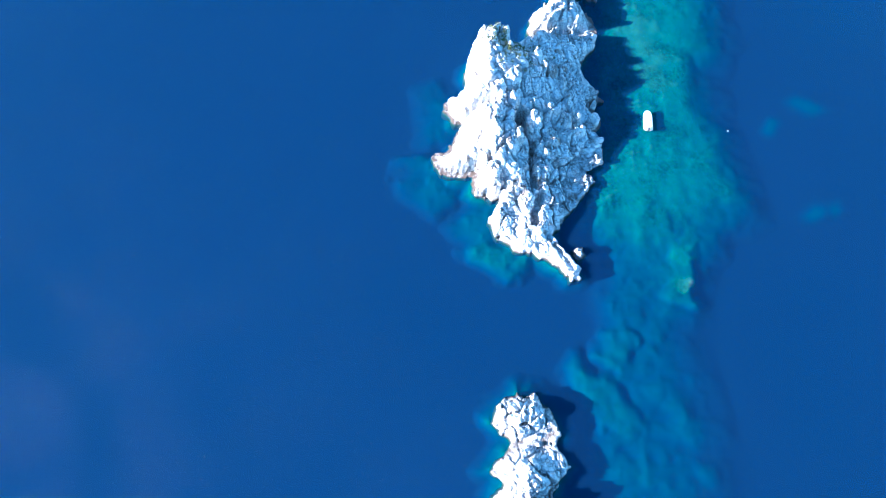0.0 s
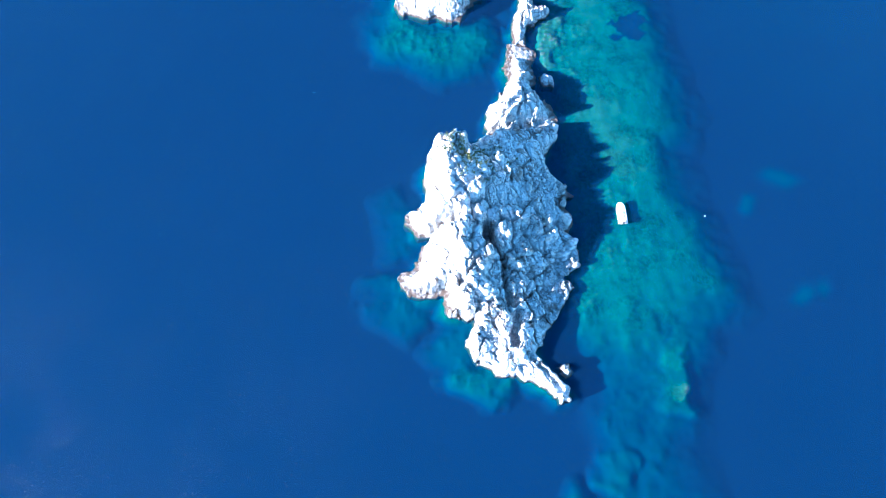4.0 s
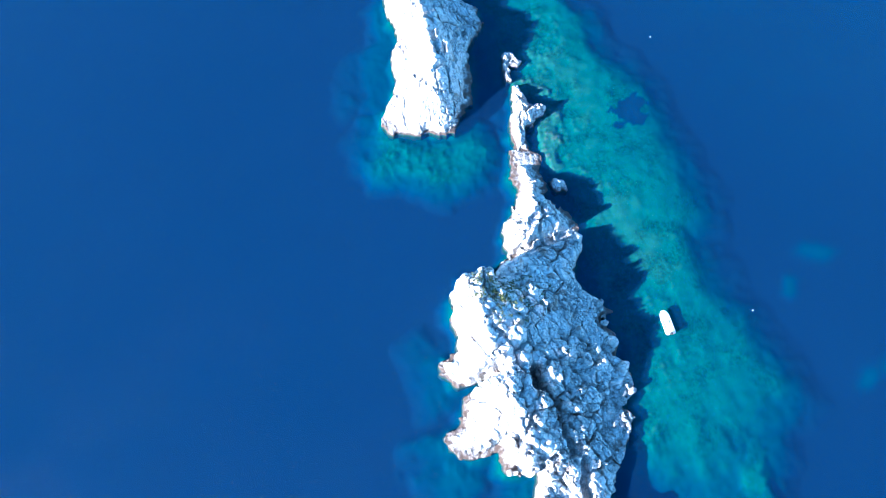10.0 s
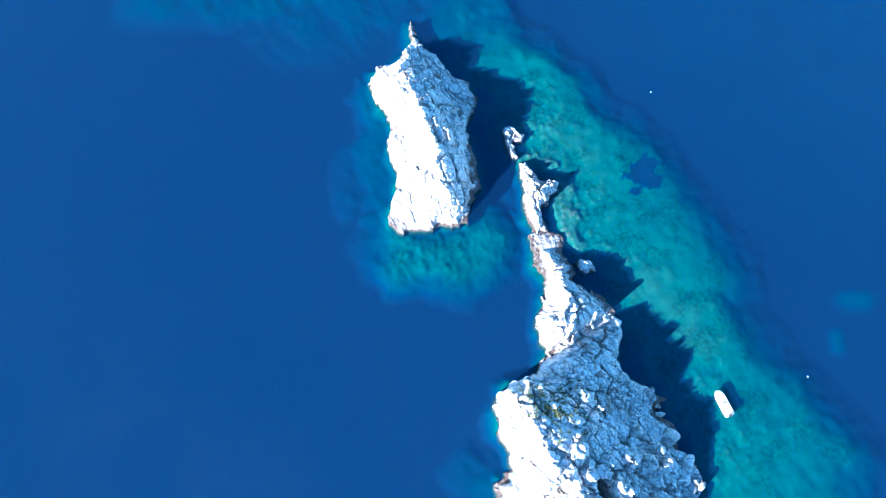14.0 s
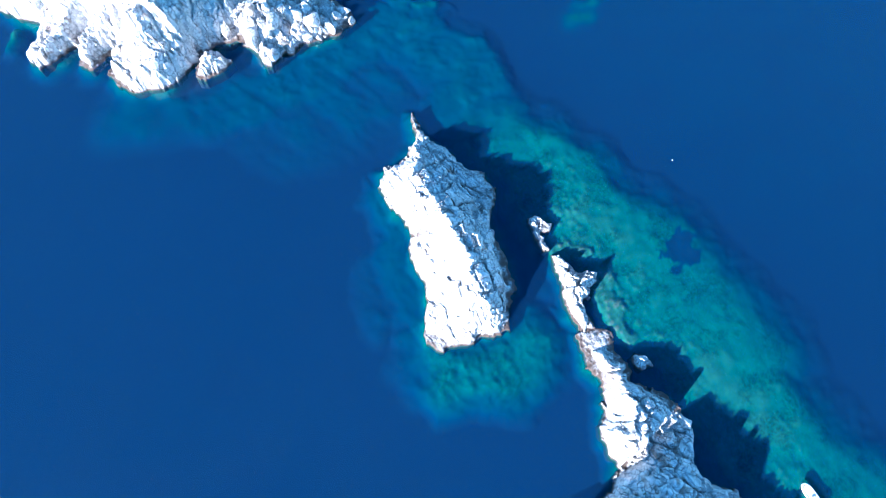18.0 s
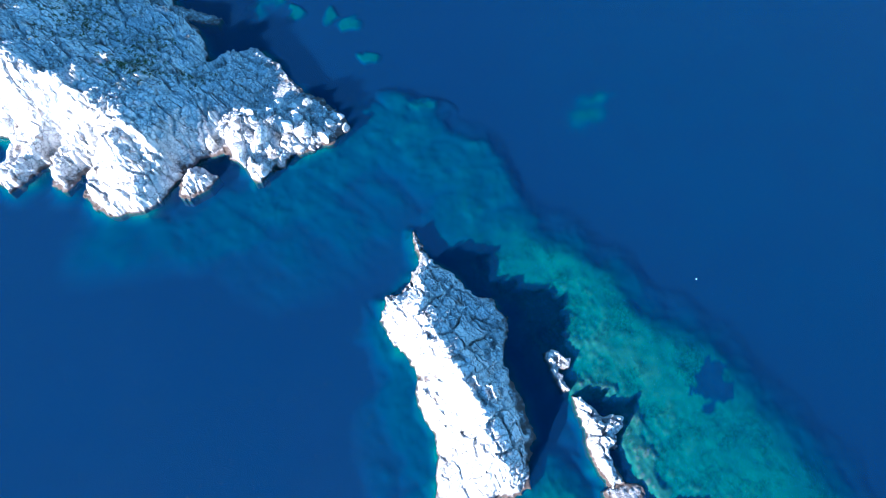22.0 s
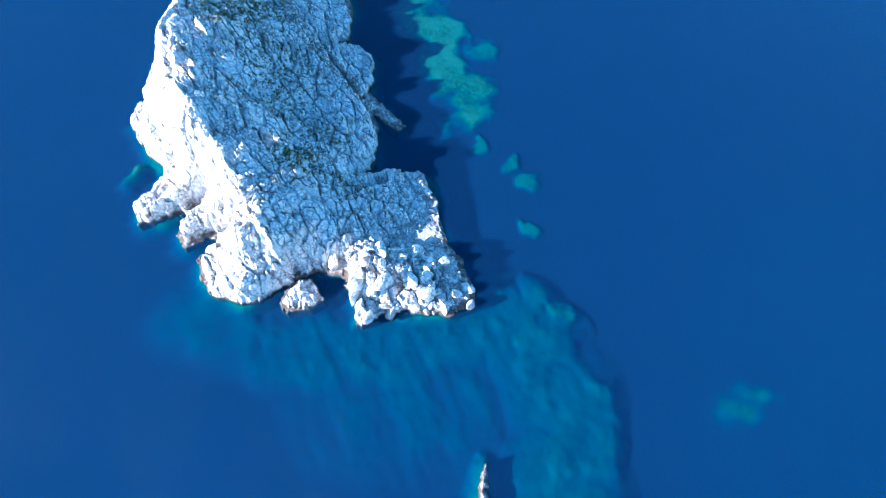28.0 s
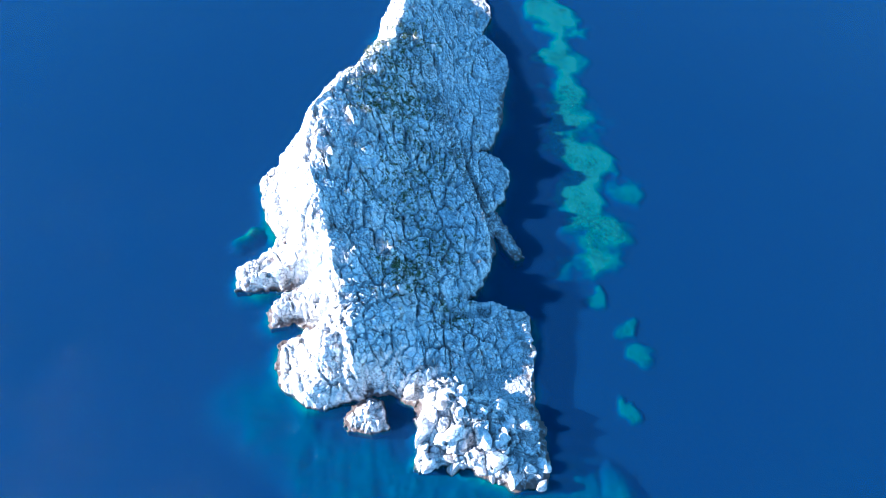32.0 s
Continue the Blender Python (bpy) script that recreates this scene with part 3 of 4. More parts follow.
PATCHES = [(48, 316.7, 2.5), (58, 310.2, 2.8), (63.5, 304.3, 3.2), (57.6, 286.5, 2.6), (67.8, 259.2, 4), (54, 362, 6), (46.5, 335.4, 4.5), (44, 369.4, 4), (67.5, 44, 3.5), (66, 36, 3.2)]
FAINT = [(106.9, 224.5, 4.0), (112.5, 231, 3), (109.4, 88.9, 4), (99.2, 78.7, 3), (104.9, 56.1, 3.5), (112.4, 55.1, 3.5)]
COASTS = [COAST_A, COAST_B, COAST_C, COAST_D, COAST_STACK, COAST_RIDGE]


def sea_bed():
    gx = axis(-110, 160, 0.6, 2300)
    gx = np.concatenate([gx[gx < -24][::3], gx[(gx >= -24) & (gx < 98)], gx[gx >= 98][::3]])
    X, Y = np.meshgrid(gx, axis(-70, 470, 0.6, 2300))
    wx = X + 8 * fbm(X * 0.06, Y * 0.06, 5, 301)
    wy = Y + 8 * fbm(X * 0.06, Y * 0.06, 5, 302)
    rough = fbm(X * 0.35, Y * 0.35, 4, 303)
    deep = -11.0
    z = np.full(X.shape, deep)
    # the long reef east of the islets
    rx, ry = X + 5 * fbm(X * 0.09, Y * 0.09, 5, 301), Y + 5 * fbm(X * 0.09, Y * 0.09, 5, 302)
    g = coast_distance(REEF, rx, ry)
    reef_top = -2.2 + 0.9 * fbm(X * 0.06, Y * 0.06, 3, 310) - 1.6 * smooth(60, 86, X) - 4.4 * smooth(70, 20, Y) - 3.4 * smooth(182, 222, Y)
    reef_top = reef_top + 1.8 * fbm(X * 0.2, Y * 0.2, 4, 311) * smooth(75, 35, Y)
    z = np.maximum(z, reef_top + (deep - 1.0 - reef_top) * smooth(8.0, -13.0, g))
    g = line_distance(SAND_SPIT, wx, wy)
    z = np.maximum(z, -5.8 + 3.0 * fbm(X * 0.1, Y * 0.1, 4, 312) - 8.5 * smooth(2, 19, g + 8 * fbm(X * 0.07, Y * 0.07, 3, 313)))
    bed = z.copy()
    g = line_distance(NORTH_SAND, wx, wy)
    z = np.maximum(z, -2.0 - 10.0 * smooth(4.5, 12.5, g + 9 * fbm(X * 0.11, Y * 0.11, 4, 340)))
    for px, py, r in PATCHES:
        g = np.hypot(wx - px, wy - py)
        z = np.maximum(z, -3.4 - 8 * smooth(r * 0.7, r * 1.45, g + 2.4 * fbm(X * 0.3, Y * 0.3, 3, 341)))
    for px, py, r in FAINT:
        z = np.maximum(z, (-4.6 if py > 200 else -6.6) - 6 * smooth(r * 0.3, r * 1.9, np.hypot(wx - px, wy - py)))
    sandy = 0.8 * (z - bed)
    z = z - sandy
    # slopes round the islets
    for i, coast in enumerate(COASTS):
        d = -coast_distance(coast, X + 2.5 * fbm(X * 0.15, Y * 0.15, 3, 321), Y + 2.5 * fbm(X * 0.15, Y * 0.15, 3, 322))
        wide = (6, 9, 7, 9, 6, 6)[i]
        z = np.maximum(z, -2.4 - 10.0 * smooth(-1.0, wide * 0.8, d) ** 0.6)
    rays = 1.3 * fbm(X * 0.20 + Y * 0.07, Y * 0.08 - X * 0.03, 4, 314)
    # aprons south of the second and third islet
    for line, r, top in (([(2, 150), (10, 146), (20, 144)], 13, -3.4), ([(8, 256), (22, 255), (40, 256)], 16, -6.7), ([(-34, 266), (-20, 262), (0, 256)], 14, -7.2), ([(40, 259), (52, 250), (58, 236)], 17, -6.6), ([(10, 240), (30, 238)], 26, -8.0),
                         ([(46, 18), (45, 15)], 5, -4.8), ([(39, 7), (44, 0)], 7, -4.8), ([(67, 47), (65, 30)], 6, -4.0),
                         ([(52, 147), (50, 139)], 7, -0.9), ([(49, 164), (56, 158)], 5, -0.9), ([(51.5, 134.5), (51.6, 135)], 3.5, -1.0), ([(-59.6, 317), (-59, 318)], 3.0, -1.6), ([(12, 40), (22, 38)], 7, -4.2), ([(-3, 89), (-1, 80)], 8, -7.6), ([(-6, 66), (2, 60)], 6, -6.6), ([(10, 51), (14, 44)], 6, -6.2), ([(3, 166), (9, 184), (13, 200)], 7, -7.2), ([(0, 170), (6, 185)], 9, -8.6)):
        g = line_distance(line, wx, wy)
        top = top + rays * smooth(-3.5, -5.5, top)
        z = np.maximum(z, top + (deep - 1.0 - top) * smooth(r * 0.3, r * 1.5, g))
    # a dark hollow grown over with seagrass
    weed = smooth(5.2, 4.2, np.hypot((X - 75.6 + 5 * fbm(X * 0.3, Y * 0.3, 4, 331)) / 1.15, Y - 144.5 + 5 * fbm(X * 0.3, Y * 0.3, 3, 332)))
    near = np.full(X.shape, 1e3)
    for coast in COASTS:
        near = np.minimum(near, -coast_distance(coast, X, Y))
    stony = smooth(22, 3, near + 14 * fbm(X * 0.08, Y * 0.08, 3, 306)) * smooth(-9, -4, z)
    edge, own, ox, oy = cells(X / 1.9 + 0.5 * rough, Y / 1.9, 307)
    z = z + 0.7 * rough * smooth(-12, -5, z) + stony * (0.8 * (own - 0.6) + 0.7 * (smooth(0, 0.5, edge) - 0.6))
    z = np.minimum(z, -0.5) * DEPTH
    # a broad oval in the east, coloured slightly paler
    pale_oval = 1.0 * smooth(85, 30, np.hypot(X - 150, (Y - 200) / 1.5))
    me = sheet("seabed", X, Y, z, None, BOTTOM)
    pale = me.attributes.new("bed_tone", "FLOAT", "POINT")
    pale.data.foreach_set("value", (sandy * DEPTH * smooth(-1.5, -4.0, z / DEPTH) + (pale_oval - 5.5 * weed) * DEPTH).astype(np.float32).ravel())
    ob = new("seabed", me)
    return tagged(ob, "pale sand and weedy rock sea bed under clear water", "sea bed", "", "structure")


sea_bed()
X, Y = np.meshgrid(axis(-110, 160, 45, 2300), axis(-70, 470, 45, 2300))
sea = new("water", sheet("water", X, Y, np.zeros(X.shape), None, WATER))
sea.visible_shadow = False
tagged(sea, "clear deep blue sea with small ripples", "sea", "", "structure")

# ---------------------------------------------------------------- islets
islet_a, field_a = islet("rock_islet", "long white limestone islet with a round hole and fissures", COAST_A, TOPS_A, GULLIES_A, 2.4, 11, block=2.6, turn=0.5, wall=3.0, spine=14, rough=0.75, foot=1.9, sleek=0.8, shade_sag=1.2, crest=CREST_A, proud=[(18.4, 86.5, 2.0), (18.8, 81.0, 1.7), (23.8, 82.0, 1.0), (29.9, 80.7, 2.2), (34.7, 77.2, 1.6), (36.8, 74.6, 1.3), (28.9, 71.7, 1.5), (26.0, 68.5, 1.2), (24.1, 76.1, 1.2), (18.1, 68.1, 1.5), (25.4, 61.9, 1.3), (27.5, 58.1, 1.6), (29.9, 55.0, 1.4), (42.9, 80.5, 1.4), (45.5, 109.2, 1.8), (40.1, 112.0, 1.6), (28.0, 92.7, 1.0), (34.8, 85.2, 1.0)] + [(30.5, 81, 2.0), (30.5, 71.5, 1.4), (38.5, 75.5, 1.4), (37.5, 79, 1.4), (43.5, 69.5, 2.2), (43.8, 73, 1.8), (27.5, 67.7, 1.6), (19.5, 87, 2.2), (25.5, 75.5, 1.3), (34, 90, 1.0), (27.5, 62.5, 1.4), (26, 96.5, 1.2), (43.8, 86, 1.2), (20, 70, 1.6)], open_to=[(20, 44, 13), (38, 132, 11)])
islet_b, field_b = islet("rock_islet", "steep tent-shaped white limestone islet with a smooth sunlit face", COAST_B, TOPS_B, GULLIES_B, 1.7, 23, block=2.9, turn=0.1, rough=0.6, foot=2.0, stretch=0.85, jitter=0.45, sleek=0.85, shade_sag=1.2, crest=CREST_B, proud=[(25, 176, 1.8), (27, 172, 1.6), (22, 190, 1.4)], open_to=[(22, 157, 10)])
islet_c, field_c = islet("rock_islet", "large scrubby limestone islet with spurs and boulders", COAST_C, TOPS_C, GULLIES_C, 3.5, 37, block=2.3, turn=0.49, wall=0.1, spine=-35, rough=0.85, foot=1.6, stretch=0.7, jitter=0.9, sleek=0.72, shade_sag=1.7, crest=CREST_C, tumble=[(15, 271, 11), (29, 270, 12)], proud=[(-31, 348, 2.0), (-27, 351, 1.6), (-12, 311, 1.3), (-20, 303, 1.5), (-19, 305.5, 1.2), (6, 282, 1.5), (-32, 330, 1.8), (-33, 333, 1.4), (-30, 372, 1.5)], open_to=[(14, 267, 12), (26, 266, 11), (36, 265, 7)])
islet_d, field_d = islet("rock_islet", "low jagged limestone islet washed by the sea", COAST_D, TOPS_D, [([(13, -11), (19, -7.5), (26, -5)], 1.0, 2.0)], 2.0, 41, block=2.0, rough=0.8)
islet("rock_stack", "small horseshoe-shaped rock beside the reef", COAST_STACK, [(46, 172, 2.2), (43.6, 165, 1.6), (48, 169, 1.6)], [([(45.5, 169.3), (46.5, 166)], 0.8, 2.0)], 2.2, 51, step=0.2, block=1.2, ragged=0.3)
islet("rock_ridge", "narrow jagged white rock ridge beside the reef", COAST_RIDGE, [(44.5, 157.5, 2.4), (49.5, 150.5, 4.4), (43.5, 151.5, 4.0), (41, 146.5, 3.4), (40, 143, 2.0)], [], 2.4, 57, step=0.2, block=1.8, ragged=0.9, rough=1.5)
islet("sea_rock", "small pale rock off the end of the islet", COAST_SMALL, [(46.5, 126.5, 2.4)], [], 2.2, 61, step=0.2, block=1.2, ragged=0.3)
islet("sea_rock", "rough round pale rock by the southern point", COAST_KNOB, [(36.5, 41, 3.0)], [], 2.4, 63, step=0.2, block=1.2, ragged=0.3)
islet("sea_rock", "rugged grey rock in front of a sea cave", COAST_CAVE, [(-8.3, 270.5, 6), (-4.5, 269.5, 3.5), (-11.5, 268.5, 3)], [], 2.0, 67, step=0.2, block=1.6, ragged=0.4)

islet("rock_rib", "low dark wave-washed rock rib at the foot of a gully", COAST_RIB, [(20.4, 332.6, 0.4)], [], 1.2, 69, step=0.2, block=1.2, ragged=0.5, foot=0.0, rough=0.2)


# ---------------------------------------------------------------- loose rocks
def boulder_mesh(seed):
    rng = random.Random(seed)
    bm = bmesh.new()
    bmesh.ops.create_icosphere(bm, subdivisions=2, radius=1.0)
    for _ in range(9):
        n = Vector((rng.uniform(-1, 1), rng.uniform(-1, 1), rng.uniform(-0.5, 1))).normalized()
        lim = rng.uniform(0.36, 0.62)
        for v in bm.verts:
            over = v.co.dot(n) - lim
            if over > 0:
                v.co -= n * over * 0.95
    for v in bm.verts:
        v.co += Vector((rng.uniform(-1, 1), rng.uniform(-1, 1), rng.uniform(-1, 1))) * 0.025
    me = bpy.data.meshes.new("boulder")
    bm.to_mesh(me)
    bm.free()
    me.materials.append(ROCK)
    return me


BOULDERS = [boulder_mesh(300 + i) for i in range(9)]


def ground_at(field, x, y):
    X, Y, z, d = field
    i = int(round((y - Y[0, 0]) / (Y[1, 0] - Y[0, 0])))
    j = int(round((x - X[0, 0]) / (X[0, 1] - X[0, 0])))
    i, j = min(max(i, 0), z.shape[0] - 1), min(max(j, 0), z.shape[1] - 1)
    return z[i, j], d[i, j]


def put_boulder(base, field, rng, x, y, length, width, tall, turn):
    z, d = ground_at(field, x, y)
    ob = new("boulder", rng.choice(BOULDERS))
    ob.parent = base
    ob.matrix_basis = pose(x, y, z + tall * 0.18, rng.uniform(-12, 12), rng.uniform(-12, 12), turn) @ Matrix.Diagonal((length / 2, width / 2, tall / 2 * 1.25, 1))


def strew(base, field, box, count, lo, hi, seed, margin=0.6):
    rng = random.Random(seed)
    done = tries = 0
    while done < count and tries < count * 30:
        tries += 1
        x, y = rng.uniform(box[0], box[2]), rng.uniform(box[1], box[3])
        z, d = ground_at(field, x, y)
        if d < margin:
            continue
        s = lo + (hi - lo) * rng.random() ** 2.2
        put_boulder(base, field, rng, x, y, s * rng.uniform(1.0, 1.7), s, s * rng.uniform(0.6, 0.95), rng.uniform(0, 360))
        done += 1


# the tumbled southern head of the large islet
HEAD = [(1.0, 279.5, 7.5, 4.2, 4.2, 70), (7.0, 269.5, 10.5, 4.6, 4.5, 75), (10.5, 275.2, 4.0, 3.2, 2.6, 10), (14.0, 269.5, 5.5, 4.0, 3.2, 30), (15.0, 274.0, 3.6, 2.8, 2.4, 40), (20.0, 276.5, 4.0, 3.0, 2.6, 100),
        (24.5, 278.3, 3.4, 2.6, 2.4, 60), (22.5, 270.0, 5.5, 3.6, 3.0, 115), (26.0, 265.0, 5.0, 4.0, 3.0, 20), (30.5, 263.0, 5.5, 3.4, 2.8, 80), (34.5, 265.5, 4.0, 3.2, 2.6, 0), (37.0, 268.0, 4.5, 3.0, 2.4, 130),
        (38.0, 263.0, 3.6, 2.6, 2.2, 40), (10.0, 262.0, 5.5, 3.6, 2.6, 60), (16.0, 262.5, 5.0, 3.4, 2.6, 20), (27.0, 271.0, 4.2, 3.0, 2.6, 30), (31.5, 275.5, 4.0, 2.6, 2.4, 150)]
rng_head = random.Random(5)
for bx, by, bl, bw, bt, turn in HEAD:
    put_boulder(islet_c, field_c, rng_head, bx, by, bl * 1.2, bw * 1.3, bt * 1.6, turn)
strew(islet_c, field_c, (5, 260, 40, 282), 46, 1.4, 4.4, 71)
strew(islet_c, field_c, (16, 286, 36, 309), 50, 0.8, 2.0, 72)
strew(islet_c, field_c, (-30, 300, 14, 430), 110, 0.6, 2.0, 73)
strew(islet_c, field_c, (-58, 262, 0, 300), 30, 0.8, 2.2, 74)
strew(islet_a, field_a, (25, 30, 48, 115), 34, 0.7, 2.2, 75, 0.3)
strew(islet_a, field_a, (0, 36, 30, 136), 30, 0.6, 1.8, 76)
strew(islet_a, field_a, (26, 60, 45, 84), 9, 1.2, 2.8, 79)
strew(islet_a, field_a, (39, 60, 47, 78), 16, 1.6, 3.2, 80)
strew(islet_b, field_b, (20, 150, 44, 206), 45, 0.7, 2.2, 77)
strew(islet_d, field_d, (10, -42, 32, 3), 45, 0.6, 2.0, 78, 0.2)


# ---------------------------------------------------------------- scrub
def scrub(label, field, spots, seed):
    """Low grey-green tufts in the joints of the rock."""
    rng = random.Random(seed)
    v, f = [], []
    for sx, sy, r, n in spots:
        for _ in range(int(n * 1.9)):
            x, y = rng.gauss(sx, r * 0.5), rng.gauss(sy, r * 0.5)
            z, d = ground_at(field, x, y)
            if d < 1.5:
                continue
            size = rng.uniform(0.35, 1.0)
            for _ in range(16):
                a, e = rng.uniform(0, 6.28), rng.uniform(0.1, 1.4)
                q = Vector((math.cos(a) * math.cos(e), math.sin(a) * math.cos(e), math.sin(e) * 0.7)) * size * rng.uniform(0.3, 1.0)
                s = Vector((rng.uniform(-1, 1), rng.uniform(-1, 1), rng.uniform(-0.4, 0.4))) * size * 0.28
                t = Vector((rng.uniform(-1, 1), rng.uniform(-1, 1), rng.uniform(-0.2, 0.8))) * size * 0.28
                c = Vector((x, y, z)) + q
                k = len(v)
                v += [c - s, c + t, c + s, c - t * 0.6]
                f.append((k, k + 1, k + 2, k + 3))
    me = bpy.data.meshes.new("scrub")
    me.from_pydata(v, [], f)
    me.materials.append(LEAF)
    return tagged(new("scrub", me), label, "scrub", "", "stuff")


scrub("dry green scrub tufts on a limestone slope", field_c, [(-30, 376, 14, 260), (-20, 366, 12, 220), (-27, 358, 10, 160), (-6, 306, 8, 170), (-10, 345, 14, 200), (-14, 330, 10, 80), (8, 300, 5, 40), (-25, 395, 12, 160), (0, 318, 9, 90)], 91)
scrub("sparse green scrub on the islet's shoulder", field_a, [(15, 99, 5, 40), (19, 97, 6, 50), (24, 96, 6, 30)], 92)


def scree(label, field, line, wide, count, seed):
    """Small angular stones that fill a gully."""
    rng = random.Random(seed)
    k = Nodes("gully_scree")
    r = k.tree.nodes.new("ShaderNodeNewGeometry").outputs["Random Per Island"]
    grey = k.principled(k.ramp(r, [(0.0, (0.13, 0.125, 0.115)), (0.5, (0.25, 0.24, 0.225)), (1.0, (0.42, 0.41, 0.39))]), 0.95, None, Specular_IOR_Level=0.1)
    v, f = [], []
    for _ in range(count):
        u = rng.uniform(0, len(line) - 1.001)
        i = int(u)
        x = line[i][0] + (line[i + 1][0] - line[i][0]) * (u - i) + rng.gauss(0, wide * 0.5)
        y = line[i][1] + (line[i + 1][1] - line[i][1]) * (u - i) + rng.gauss(0, wide * 0.3)
        z, d = ground_at(field, x, y)
        if d < 0.4:
            continue
        size, n = 0.12 + 0.3 * rng.random() ** 2, len(v)
        turn = rng.uniform(0, 6.28)
        for q in range(4):
            a = turn + q * 1.571 + rng.uniform(-0.3, 0.3)
            v.append((x + size * math.cos(a) * rng.uniform(0.7, 1.3), y + size * math.sin(a), z - 0.1))
        v.append((x + rng.uniform(-0.4, 0.4) * size, y + rng.uniform(-0.4, 0.4) * size, z + size * rng.uniform(0.4, 0.8)))
        f += [(n, n + 1, n + 4), (n + 1, n + 2, n + 4), (n + 2, n + 3, n + 4), (n + 3, n, n + 4)]
    me = bpy.data.meshes.new("scree")
    me.from_pydata(v, [], f)
    me.materials.append(grey)
    return tagged(new("scree", me), label, "scree", "", "stuff")


scree("grey scree in a long gully down the islet", field_c, [(-31.0, 403.1), (-18.5, 383.2), (-8.4, 367.3), (1.0, 352.4), (10.3, 339.7)], 4.2, 5200, 95)

# ---------------------------------------------------------------- boat
def tube(bm, path, radius, sides=12, ends=True):
    """A round tube along a list of points."""
    rings = []
    for i, p in enumerate(path):
        a, b = path[max(i - 1, 0)], path[min(i + 1, len(path) - 1)]
        d = (Vector(b) - Vector(a)).normalized()
        u = d.cross(Vector((0, 0, 1)))
        u = u.normalized() if u.length > 1e-4 else Vector((1, 0, 0))
        w = u.cross(d)
        r = radius[i] if isinstance(radius, (list, tuple)) else radius
        rings.append([bm.verts.new(Vector(p) + r * (math.cos(k * 2 * math.pi / sides) * u + math.sin(k * 2 * math.pi / sides) * w)) for k in range(sides)])
    for r0, r1 in zip(rings[:-1], rings[1:]):
        for k in range(sides):
            bm.faces.new((r0[k], r0[(k + 1) % sides], r1[(k + 1) % sides], r1[k]))
    if ends:
        bm.faces.new(rings[0])
        bm.faces.new(rings[-1][::-1])
    for fc in bm.faces:
        fc.smooth = True
    bmesh.ops.recalc_face_normals(bm, faces=bm.faces)
    return bm


def box(bm, x, y, z, sx, sy, sz, bevel=0.03):
    r = bmesh.ops.create_cube(bm, size=1.0, matrix=pose(x, y, z) @ Matrix.Diagonal((sx, sy, sz, 1)))
    edges = list({e for v in r["verts"] for e in v.link_edges})
    if bevel:
        bmesh.ops.bevel(bm, geom=edges, offset=bevel, segments=2, affect="EDGES", profile=0.6)
    return bm


def loft(bm, sections):
    rows = [[bm.verts.new(p) for p in sec] for sec in sections]
    for a, b in zip(rows[:-1], rows[1:]):
        for i in range(len(a) - 1):
            bm.faces.new((a[i], a[i + 1], b[i + 1], b[i]))
    bmesh.ops.recalc_face_normals(bm, faces=bm.faces)
    return bm


